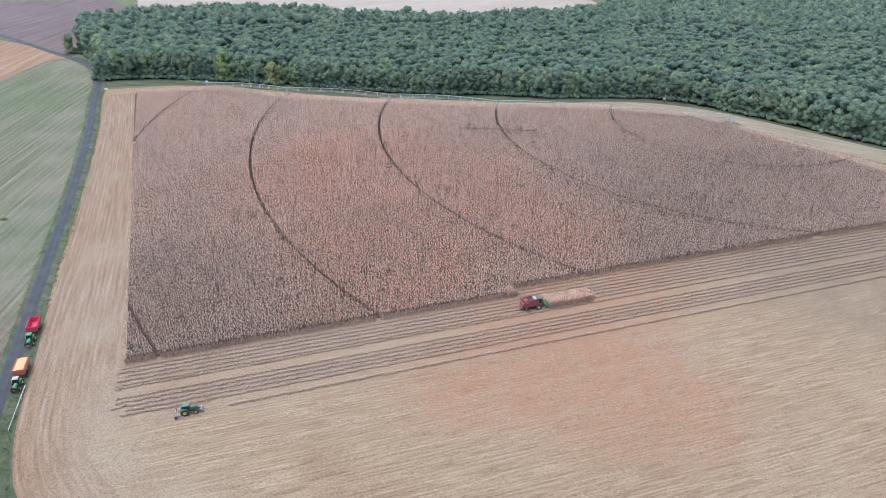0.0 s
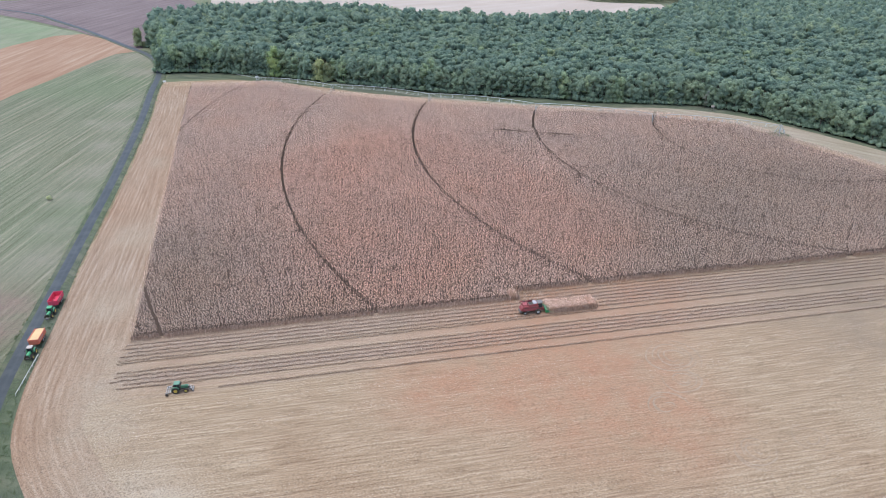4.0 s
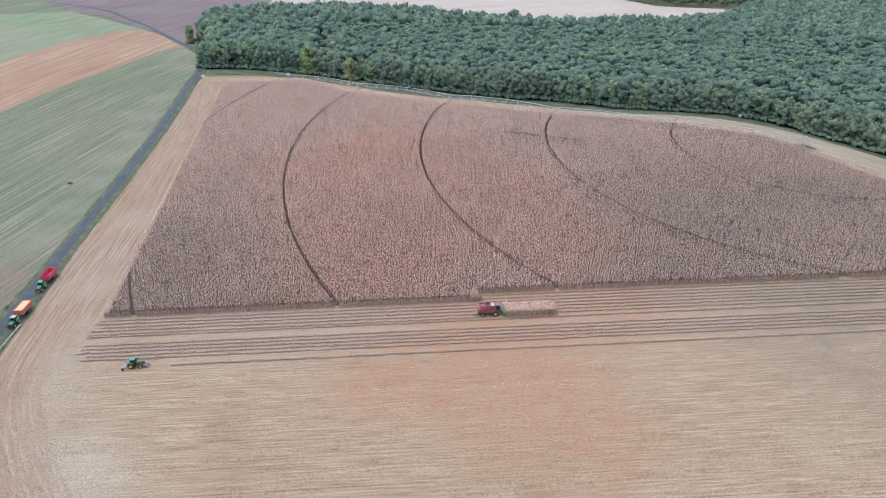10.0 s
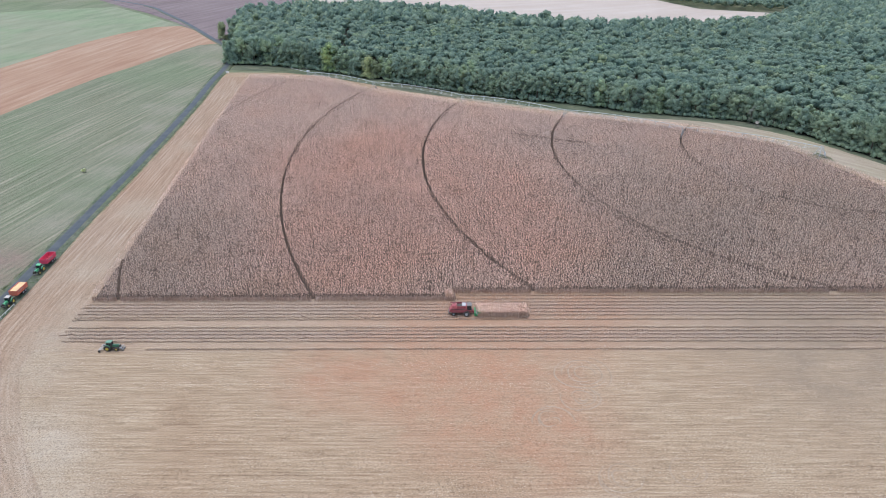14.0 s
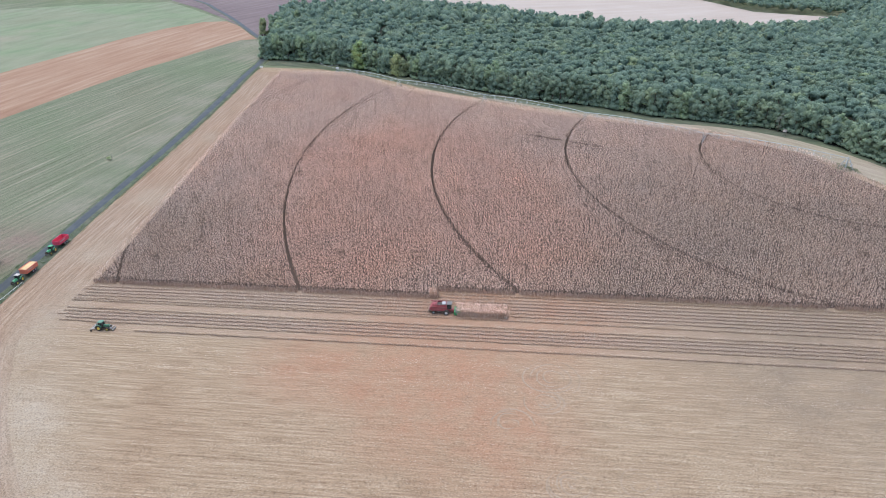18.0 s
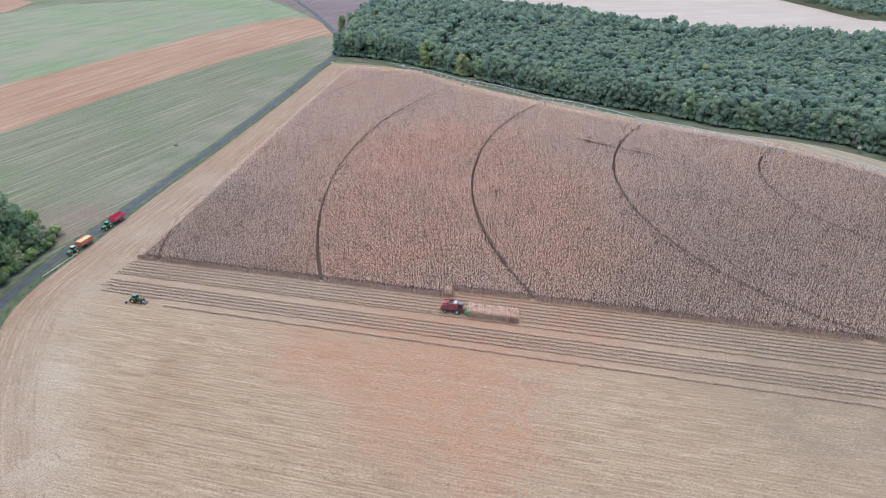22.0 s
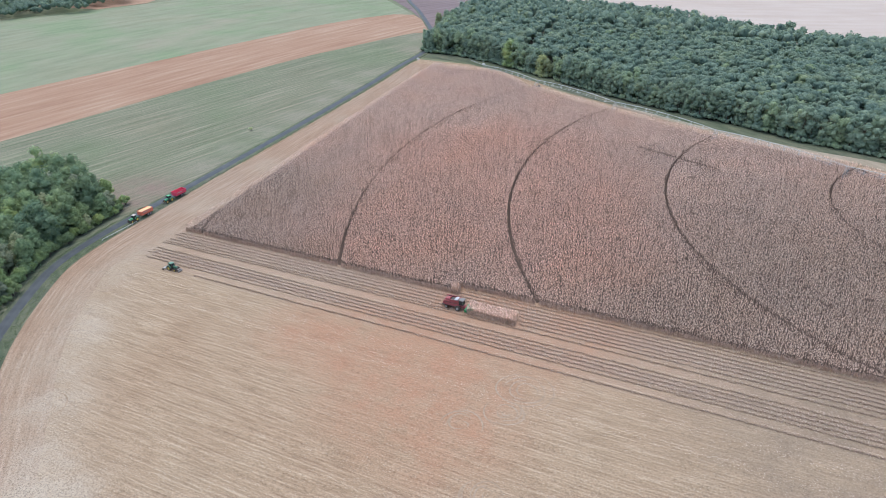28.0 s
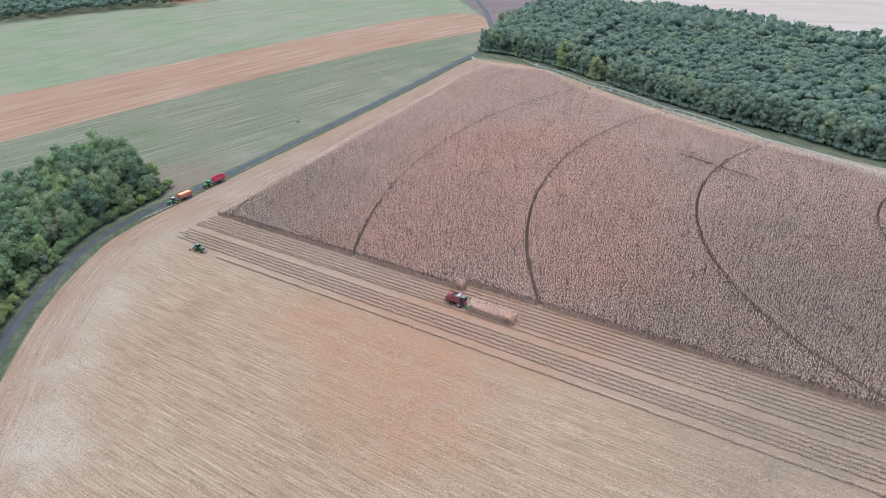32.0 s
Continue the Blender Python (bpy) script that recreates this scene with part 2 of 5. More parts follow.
STUBBLE = streak_field("stubble", "rows", 0.12, 2.0,
                       [(0.36, (0.36, 0.258, 0.173)), (0.5, (0.48, 0.36, 0.246)), (0.64, (0.60, 0.478, 0.345))],
                       [(0.35, (0.94, 0.86, 0.79)), (0.55, (1.0, 0.97, 0.92)), (0.75, (1.0, 1.0, 1.0))], 0.8, 0.52, 0.10, lines=(0.72, 0.20),
                       flecks=((0.68, 0.58, 0.46), 0.5), worn=(TURNING, LENS_RED, PAINTED_DIM, CHAFF), chaff=True)
HEADLAND = streak_field("headland_stubble", "uv", 0.07, 1.2,
                        [(0.37, (0.380, 0.265, 0.186)), (0.5, (0.455, 0.336, 0.245)), (0.63, (0.545, 0.432, 0.332))],
                        [(0.35, (0.92, 0.78, 0.69)), (0.55, (1.0, 0.95, 0.90)), (0.75, (1.0, 1.0, 1.0))], 0.8, 0.55, 0.08, lines=(1.1, 0.20),
                        flecks=((0.62, 0.53, 0.43), 0.35), worn=(TURNING, CHAFF))
RUT = streak_field("rut_straw", "rows", 0.05, 0.9, [(0.30, (0.32, 0.235, 0.165)), (0.5, (0.45, 0.345, 0.25)), (0.72, (0.56, 0.455, 0.35))],
                   [(0.4, (0.9, 0.84, 0.78)), (0.6, (1, 1, 1))], 0.7, 0.3, 0.08)
# soil darker than its own tone: shade between the plants is in the colour
MAIZE_SHADE_SOIL = streak_field("maize_shade_soil", "rows", 0.1, 1.0, [(0.3, (0.09, 0.062, 0.048)), (0.7, (0.15, 0.105, 0.081))], [(0.4, (0.8, 0.8, 0.8)), (0.6, (1, 1, 1))], 0.5)
WEEDY = streak_field("weedy_stubble", 62, 0.02, 0.75,
                     [(0.36, (0.17, 0.195, 0.12)), (0.48, (0.235, 0.245, 0.165)), (0.56, (0.29, 0.285, 0.20)), (0.65, (0.40, 0.37, 0.28))],
                     [(0.35, (0.82, 0.96, 0.82)), (0.55, (1.0, 1.0, 0.97)), (0.75, (1.0, 0.95, 0.90))], 0.8, 0.5, 0.1, tone=0.71, lines=(1.9, 0.20), flecks=((0.55, 0.50, 0.40), 0.3),
                     worn=((((-67, 12, 8.1), (-72, 21, 9.3), (-65, 23, 7.0), (-65, 17, 6.1)), (0.30, 0.215, 0.175)), (((-30, 263, 13.1), (-28, 226, 7.8), (-60, 41, 7.2), (-56, 60, 6.7), (-53, 78, 6.3), (-48, 98, 6.7), (-45, 121, 6.4), (-41, 143, 6.3), (-38, 169, 6.3), (-50, 151, 2.8)), (0.36, 0.325, 0.255))))
RED_SOIL = streak_field("red_soil", 66, 0.02, 0.26,
                        [(0.33, (0.44, 0.255, 0.165)), (0.5, (0.53, 0.335, 0.225)), (0.68, (0.63, 0.46, 0.325))],
                        [(0.35, (0.86, 0.78, 0.74)), (0.6, (1, 1, 1))], 0.6, 0.22, 0.1, tone=0.56)
GREEN_CROP = streak_field("green_crop", 66, 0.03, 0.12,
                          [(0.33, (0.27, 0.30, 0.195)), (0.5, (0.335, 0.36, 0.24)), (0.68, (0.395, 0.40, 0.28))],
                          [(0.38, (0.80, 1.0, 0.80)), (0.55, (1, 1, 0.97)), (0.7, (1.0, 0.95, 0.90))], 0.7, 0.16, 0.05, tone=0.575,
                          worn=((((-194, 226, 11.4), (-196, 250, 11.1), (-191, 272, 10.5), (-187, 296, 9.6), (-183, 321, 8.0), (-175, 342, 6.3), (-168, 361, 4.7), (-194, 211, 7.3)), (0.43, 0.375, 0.28)),))
PLOUGHED = streak_field("ploughed_soil", 60, 0.015, 0.25, [(0.3, (0.19, 0.14, 0.135)), (0.5, (0.255, 0.195, 0.19)), (0.72, (0.33, 0.26, 0.25))],
                        [(0.38, (0.82, 0.8, 0.8)), (0.6, (1, 1, 1))], 0.6, 0.2, 0.12, tone=0.66)
FAR_STRAW = streak_field("far_straw", 20, 0.008, 0.06, [(0.3, (0.52, 0.43, 0.36)), (0.7, (0.62, 0.53, 0.46))], [(0.4, (0.92, 0.9, 0.88)), (0.6, (1, 1, 1))], 0.6, 0.1, 0.05, tone=0.66)
TRACK = streak_field("sandy_track", 120, 0.05, 0.4, [(0.3, (0.33, 0.265, 0.20)), (0.5, (0.42, 0.345, 0.265)), (0.72, (0.50, 0.43, 0.34))],
                     [(0.38, (0.85, 0.9, 0.78)), (0.6, (1, 1, 1))], 0.6, 0.25, 0.06)
MARGIN = streak_field("margin_grass", 140, 0.08, 0.3, [(0.36, (0.105, 0.125, 0.085)), (0.5, (0.15, 0.165, 0.115)), (0.64, (0.225, 0.215, 0.155))],
                      [(0.38, (0.8, 0.95, 0.75)), (0.6, (1, 1, 1))], 0.6, 0.3, 0.1)
GROUND = streak_field("rough_grass", 70, 0.02, 0.1, [(0.3, (0.15, 0.17, 0.10)), (0.5, (0.21, 0.22, 0.14)), (0.72, (0.28, 0.275, 0.19))],
                      [(0.38, (0.8, 0.95, 0.75)), (0.6, (1, 1, 1))], 0.6, 0.2, 0.1)
# litter kept near black: the shade under the crowns is in its colour
FOREST_SHADE_FLOOR = streak_field("shaded_litter", 0, 0.1, 0.1, [(0.3, (0.035, 0.04, 0.028)), (0.7, (0.06, 0.06, 0.042))], [(0.4, (0.8, 0.8, 0.8)), (0.6, (1, 1, 1))], 0.5)


def asphalt_mat():
    m, nt, b = make_mat("asphalt", 0.70, 0, 0.30)
    pos, x, y, z = position(nt)
    n1, n2 = noise_at(nt, pos, 0.35, 5), noise_at(nt, pos, 9.0, 4)
    c = ramp(nt, n1, [(0.36, (0.036, 0.043, 0.049)), (0.5, (0.047, 0.055, 0.061)), (0.64, (0.063, 0.071, 0.075))])
    c = blend(nt, math_node(nt, "MULTIPLY", n2, 0.5), c, (0.04, 0.046, 0.052))
    uv = nt.nodes.new("ShaderNodeUVMap")
    s = nt.nodes.new("ShaderNodeSeparateXYZ")
    nt.links.new(uv.outputs[0], s.inputs[0])
    worn = math_node(nt, "POWER", math_node(nt, "ABSOLUTE", math_node(nt, "SINE", math_node(nt, "MULTIPLY", s.outputs[0], math.pi / 1.3))), 4.0)
    c = blend(nt, math_node(nt, "MULTIPLY", worn, 0.25), c, (0.074, 0.082, 0.085))
    nt.links.new(c, b.inputs["Base Color"])
    bump(nt, b, n2, 0.4, 0.02)
    return m


def maize_mat(name, cols, patch, stands=()):
    m, nt, b = make_mat(name, 0.85, 0, 0.15)
    g = nt.nodes.new("ShaderNodeNewGeometry")
    c = ramp(nt, g.outputs["Random Per Island"], cols)
    big = noise_at(nt, g.outputs["Position"], 0.03, 4, 0.6)
    c = blend(nt, 0.75, c, ramp(nt, big, patch), "MULTIPLY")
    mid = noise_at(nt, g.outputs["Position"], 0.35, 3, 0.6)
    c = blend(nt, 0.5, c, ramp(nt, mid, [(0.3, (0.80, 0.80, 0.81)), (0.6, (1, 1, 1))]), "MULTIPLY")
    if stands:
        # plants differ from one to the next
        place = position(nt)[0]
        c = blend(nt, 1.0, c, ramp(nt, noise_at(nt, place, 2.3, 1.5, 0.5), [(0.34, (0.60, 0.58, 0.57)), (0.45, (0.99, 0.98, 0.97)), (0.62, (1.12, 1.10, 1.09))]), "MULTIPLY")
    for spots, hue in stands:
        # redder middle and greyer sides: lens shading painted into the plants' colour
        pos, x, y, z = position(nt)
        total = 0.0
        for sx, sy, sr in spots:
            dx, dy = math_node(nt, "SUBTRACT", x, sx), math_node(nt, "SUBTRACT", y, sy)
            r2 = math_node(nt, "ADD", math_node(nt, "MULTIPLY", dx, dx), math_node(nt, "MULTIPLY", dy, dy))
            total = math_node(nt, "ADD", total, math_node(nt, "POWER", 2.718, math_node(nt, "MULTIPLY", r2, -1.0 / sr**2)))
        k = math_node(nt, "MULTIPLY", math_node(nt, "MINIMUM", total, 1.0), math_node(nt, "ADD", math_node(nt, "MULTIPLY", noise_at(nt, pos, 0.05, 4, 0.6), 0.7), 0.45))
        c = blend(nt, math_node(nt, "MINIMUM", k, 1.0), c, hue, "MULTIPLY")
    nt.links.new(c, b.inputs["Base Color"])
    translucent(nt, b, c, 0.30)
    return m


ASPHALT = asphalt_mat()
MAIZE = maize_mat("dry_maize", [(0.0, (0.39, 0.274, 0.223)), (0.3, (0.66, 0.480, 0.388)), (0.7, (0.81, 0.620, 0.515)), (0.95, (0.90, 0.745, 0.635))],
                  [(0.32, (0.88, 0.88, 0.88)), (0.5, (1.0, 0.97, 0.95)), (0.68, (1.0, 0.92, 0.86))],
                  ((((36, 27, 29.7), (69, 42, 24.6), (21, 65, 24.7), (53, 77, 23.3), (72, 1, 23.0), (19, -0, 20.7)), (1.13, 0.97, 0.92)),
                   (((126, 23, 29.5), (163, 38, 31.6), (185, 1, 33.8)), (0.90, 0.905, 0.89)),
                   (((119, -13, 26.0), (155, -12, 35.0), (96, -27, 20.3), (-30, 0, 20.0), (-24, 28, 16.0), (2, -14, 12.0)), (0.80, 0.83, 0.815))))
STALK = maize_mat("weathered_stalks", [(0.0, (0.33, 0.225, 0.17)), (0.6, (0.52, 0.365, 0.275)), (0.95, (0.70, 0.53, 0.42))], [(0.4, (0.9, 0.9, 0.9)), (0.6, (1, 1, 1))])
CUT_END = maize_mat("fresh_tan_maize", [(0.0, (0.62, 0.42, 0.30)), (0.6, (0.80, 0.57, 0.42)), (0.95, (0.90, 0.70, 0.54))], [(0.4, (0.9, 0.9, 0.9)), (0.6, (1, 1, 1))])
RESIDUE = maize_mat("maize_residue", [(0.0, (0.15, 0.102, 0.076)), (0.5, (0.26, 0.18, 0.136)), (0.85, (0.42, 0.315, 0.245)), (0.97, (0.66, 0.55, 0.44))], [(0.4, (0.9, 0.9, 0.9)), (0.6, (1, 1, 1))])
HUSK = maize_mat("pale_husk", [(0.0, (0.50, 0.385, 0.30)), (0.9, (0.74, 0.635, 0.525))], [(0.4, (0.9, 0.9, 0.9)), (0.6, (1, 1, 1))])
LEAF = leaf_mat("oak_leaves", (0.178, 0.250, 0.192), (0.248, 0.328, 0.248), (0.335, 0.412, 0.302), (0.24, 0.24, 0.14), 0.12, vary=0.75)
LEAF_FAR = leaf_mat("forest_leaves", (0.114, 0.176, 0.138), (0.170, 0.242, 0.186), (0.246, 0.322, 0.238), (0.27, 0.29, 0.18), 0.20, vary=0.0, crowns=0.8)
LEAF_NEAR = leaf_mat("hedge_leaves", (0.150, 0.228, 0.148), (0.218, 0.305, 0.195), (0.302, 0.388, 0.240), (0.27, 0.30, 0.13), 0.3, 0.14)
LEAF_LIGHT = leaf_mat("light_green_leaves", (0.162, 0.240, 0.140), (0.235, 0.322, 0.180), (0.320, 0.405, 0.222), (0.36, 0.37, 0.15), 0.3, 0.14)
LEAF_SHRUB = leaf_mat("yellow_green_leaves", (0.155, 0.230, 0.124), (0.222, 0.306, 0.158), (0.302, 0.385, 0.198), (0.40, 0.38, 0.15), 0.3, 0.14)
LEAF_YELLOW = leaf_mat("yellowing_leaves", (0.205, 0.245, 0.155), (0.278, 0.318, 0.20), (0.355, 0.39, 0.25), (0.30, 0.28, 0.10), 0.1)
LEAF_BUSH = leaf_mat("pale_green_leaves", (0.42, 0.46, 0.27), (0.54, 0.57, 0.35), (0.64, 0.66, 0.44), vary=0.0)
LEAF_SILVER = leaf_mat("silvery_leaves", (0.23, 0.27, 0.19), (0.32, 0.355, 0.26), (0.42, 0.44, 0.34), (0.30, 0.30, 0.16), 0.2)
LEAF_PALE = leaf_mat("bare_pale_twigs", (0.25, 0.285, 0.235), (0.33, 0.355, 0.30), (0.41, 0.42, 0.37))
GRASS = leaf_mat("verge_grass", (0.10, 0.15, 0.085), (0.15, 0.20, 0.118), (0.22, 0.26, 0.16), (0.28, 0.27, 0.18), 0.25, 0.3)
BARK = paint("bark", (0.13, 0.105, 0.08), 0.95, amount=0.2)
RED = paint("combine_red", (0.42, 0.06, 0.075), 0.55, amount=0.40, dirt=(0.36, 0.24, 0.21))
TRAILER_RED = paint("trailer_red", (0.95, 0.09, 0.17), 0.4, amount=0.08)
TRAILER_ORANGE = paint("trailer_orange", (0.95, 0.25, 0.16), 0.42, amount=0.12)
GREEN = paint("tractor_green", (0.08, 0.50, 0.23), 0.5, amount=0.22)
DUSTY_GREEN = paint("dusty_green", (0.16, 0.37, 0.26), 0.6, amount=0.25)
DEEP_GREEN = paint("deep_green", (0.045, 0.22, 0.125), 0.55, amount=0.3)
HEADER_GREEN = paint("header_green", (0.05, 0.36, 0.13), 0.4, amount=0.15)
YELLOW = paint("wheel_yellow", (0.95, 0.72, 0.12), 0.45, amount=0.15)
RUBBER = paint("rubber", (0.03, 0.03, 0.032), 0.85, amount=0.35)
STEEL = paint("galvanised_steel", (0.55, 0.60, 0.60), 0.5, 0.1, amount=0.05)
SIGN_WHITE = paint("sign_white", (1.2, 1.2, 1.17), 0.5, amount=0.02)
GREY = paint("grey_steel", (0.27, 0.26, 0.25), 0.6, 0.3, amount=0.3)
DARK = paint("dark_steel", (0.05, 0.05, 0.05), 0.65, amount=0.35)
WHITE = paint("white_paint", (0.78, 0.78, 0.75), 0.5, amount=0.1)
CREAM = paint("pale_roof", (0.66, 0.58, 0.52), 0.5, amount=0.12)
RIM_GREY = paint("rim_grey", (0.66, 0.65, 0.63), 0.5, 0.2, amount=0.15)
CANVAS = paint("tank_cover", (0.55, 0.54, 0.55), 0.6, amount=0.1)
GLASS, glass_tree, gb = make_mat("cab_glass", 0.08, 0, 0.6)
gb.inputs["Base Color"].default_value = (0.02, 0.03, 0.032, 1)
GRAIN = maize_mat("maize_grain", [(0.0, (0.72, 0.50, 0.25)), (0.9, (0.84, 0.63, 0.36))], [(0.4, (0.92, 0.9, 0.85)), (0.6, (1, 1, 1))])

# ---- mesh helpers ----
def fast_mesh(name, v, f, mat):
    """A mesh from arrays: v (n, 3), f (m, 3 or 4)."""
    v, f = np.asarray(v, np.float32), np.asarray(f, np.int32)
    me = bpy.data.meshes.new(name)
    k = f.shape[1]
    me.vertices.add(len(v))
    me.vertices.foreach_set("co", v.ravel())
    me.loops.add(f.size)
    me.loops.foreach_set("vertex_index", f.ravel())
    me.polygons.add(len(f))
    me.polygons.foreach_set("loop_start", np.arange(0, f.size, k, dtype=np.int32))
    me.update(calc_edges=True)
    me.materials.append(mat)
    return me


def scatter(template_v, template_f, xyz, ang, scale, choice=None):
    """Copies of small template meshes, joined: arrays of vertices and faces."""
    out_v, out_f, base = [], [], 0
    for k, (tv, tf) in enumerate(zip(template_v, template_f)):
        sel = np.arange(len(xyz)) if choice is None else np.nonzero(choice == k)[0]
        if not len(sel):
            continue
        c, s = np.cos(ang[sel])[:, None], np.sin(ang[sel])[:, None]
        sc = scale[sel][:, None] if scale.ndim == 1 else None
        sx = sc if sc is not None else scale[sel, 0][:, None]
        sz = sc if sc is not None else scale[sel, 1][:, None]
        x = (tv[:, 0] * c - tv[:, 1] * s) * sx + xyz[sel, 0][:, None]
        y = (tv[:, 0] * s + tv[:, 1] * c) * sx + xyz[sel, 1][:, None]
        z = tv[:, 2] * sz + xyz[sel, 2][:, None]
        out_v.append(np.stack([x, y, z], -1).reshape(-1, 3))
        out_f.append((tf[None] + (np.arange(len(sel)) * len(tv))[:, None, None]).reshape(-1, tf.shape[1]) + base)
        base += len(sel) * len(tv)
    return np.concatenate(out_v), np.concatenate(out_f)


def inside(px, py, poly):
    """Which points lie in the polygon."""
    res = np.zeros(len(px), bool)
    n = len(poly)
    for i in range(n):
        (x0, y0), (x1, y1) = poly[i], poly[(i + 1) % n]
        if y0 != y1:
            hit = ((y0 > py) != (y1 > py)) & (px < (x1 - x0) * (py - y0) / (y1 - y0) + x0)
            res ^= hit
    return res


def smooth_line(pts, step=4.0):
    """A Catmull-Rom line through the points."""
    p = np.array(pts, float)
    p = np.vstack([2 * p[0] - p[1], p, 2 * p[-1] - p[-2]])
    out = []
    for i in range(1, len(p) - 2):
        n = max(2, int(np.linalg.norm(p[i + 1] - p[i]) / step))
        t = np.linspace(0, 1, n, endpoint=False)[:, None]
        out.append(0.5 * (2 * p[i] + (p[i + 1] - p[i - 1]) * t + (2 * p[i - 1] - 5 * p[i] + 4 * p[i + 1] - p[i + 2]) * t**2
                          + (3 * p[i] - p[i - 1] - 3 * p[i + 1] + p[i + 2]) * t**3))
    return np.vstack(out + [p[-2:-1]])


def field(name, pts, lift, mat, label, cell=8.0, category="field"):
    """A sheet of ground cover that follows the land."""
    bm = bmesh.new()
    f = bm.faces.new([bm.verts.new((x, y, 0)) for x, y in pts])
    f.normal_update()
    bmesh.ops.triangulate(bm, faces=[f], ngon_method="EAR_CLIP")
    a = np.array(pts)
    for axis in (0, 1):
        for k in np.arange(math.ceil(a[:, axis].min() / cell), a[:, axis].max() / cell):
            co, no = [0, 0, 0], [0, 0, 0]
            co[axis], no[axis] = k * cell, 1
            bmesh.ops.bisect_plane(bm, geom=bm.verts[:] + bm.edges[:] + bm.faces[:], plane_co=co, plane_no=no)
    for v in bm.verts:
        v.co.z = float(gz(v.co.x, v.co.y)) + lift
    bmesh.ops.recalc_face_normals(bm, faces=bm.faces)
    if sum(q.normal.z for q in bm.faces) < 0:
        bmesh.ops.reverse_faces(bm, faces=bm.faces)
    me = bpy.data.meshes.new(name)
    bm.to_mesh(me)
    bm.free()
    me.materials.append(mat)
    return tagged(new(name, me), label, category, kind="structure")


def ribbon(name, line, offs, lifts, mat, label, category):
    """A strip along a line, offs to its right, with uv in metres (across, along)."""
    t = np.gradient(line, axis=0)
    t /= np.linalg.norm(t, axis=1)[:, None]
    right = np.stack([t[:, 1], -t[:, 0]], 1)
    along = np.r_[0, np.cumsum(np.linalg.norm(np.diff(line, axis=0), axis=1))]
    m = len(offs)
    v, uv = [], []
    for o, h in zip(offs, lifts):
        oo = np.broadcast_to(o, len(line))
        p = line + right * oo[:, None]
        v.append(np.c_[p, gz(p[:, 0], p[:, 1]) + h])
        uv.append(np.c_[oo, along])
    v, uv = np.stack(v, 1).reshape(-1, 3), np.stack(uv, 1).reshape(-1, 2)
    n = len(line)
    i, j = np.meshgrid(np.arange(n - 1), np.arange(m - 1), indexing="ij")
    q = (i * m + j).ravel()
    f = np.stack([q, q + 1, q + m + 1, q + m], 1)
    me = fast_mesh(name, v, f, mat)
    lay = me.uv_layers.new(name="UVMap")
    lay.data.foreach_set("uv", uv[f.ravel()].astype(np.float32).ravel())
    return tagged(new(name, me), label, category, kind="structure")


def part(name, bm, mat, parent, label="", smooth=False):
    """Links a bmesh as one mesh object under a thing or part."""
    me = bpy.data.meshes.new(name)
    bmesh.ops.recalc_face_normals(bm, faces=bm.faces)
    bm.to_mesh(me)
    bm.free()
    me.materials.append(mat)
    if smooth:
        me.polygons.foreach_set("use_smooth", [True] * len(me.polygons))
    ob = new(name, me)
    ob.parent = parent
    if label:
        ob["label"] = label
    return ob


def thing(name, m, label, category, group=""):
    e = new(name)
    e.empty_display_size = 0.5
    e.matrix_basis = m
    return tagged(e, label, category, group)


def box(bm, x0, x1, y0, y1, z0, z1, bev=0.03, top=(1, 1), shift=(0, 0)):
    """A bevelled box; top scales and shifts its upper face."""
    tmp = bmesh.new()
    bmesh.ops.create_cube(tmp, size=1)
    cx, cy = (x0 + x1) / 2, (y0 + y1) / 2
    for v in tmp.verts:
        up = v.co.z > 0
        kx, ky = top if up else (1, 1)
        v.co = (cx + v.co.x * (x1 - x0) * kx + (shift[0] if up else 0), cy + v.co.y * (y1 - y0) * ky + (shift[1] if up else 0), z1 if up else z0)
    if bev:
        bmesh.ops.bevel(tmp, geom=tmp.edges[:], offset=bev, segments=2, affect="EDGES")
    me = bpy.data.meshes.new("tmp")
    tmp.to_mesh(me)
    tmp.free()
    bm.from_mesh(me)
    bpy.data.meshes.remove(me)
    return bm


def rod(bm, a, b, r, r2=None, seg=8):
    """A round bar from a to b."""
    a, b = Vector(a), Vector(b)
    d = b - a
    m = Matrix.Translation((a + b) / 2) @ d.to_track_quat("Z", "Y").to_matrix().to_4x4()
    bmesh.ops.create_cone(bm, cap_ends=True, segments=seg, radius1=r, radius2=r if r2 is None else r2, depth=d.length, matrix=m)
    return bm


def lathe(bm, profile, centre, seg=20):
    """A body of rotation about the y axis: profile of (radius, y)."""
    rings = []
    for r, y in profile:
        rings.append([bm.verts.new((centre[0] + r * math.cos(2 * math.pi * k / seg), centre[1] + y, centre[2] + r * math.sin(2 * math.pi * k / seg))) for k in range(seg)])
    for p, q in zip(rings, rings[1:]):
        for k in range(seg):
            bm.faces.new((p[k], p[(k + 1) % seg], q[(k + 1) % seg], q[k]))
    return bm


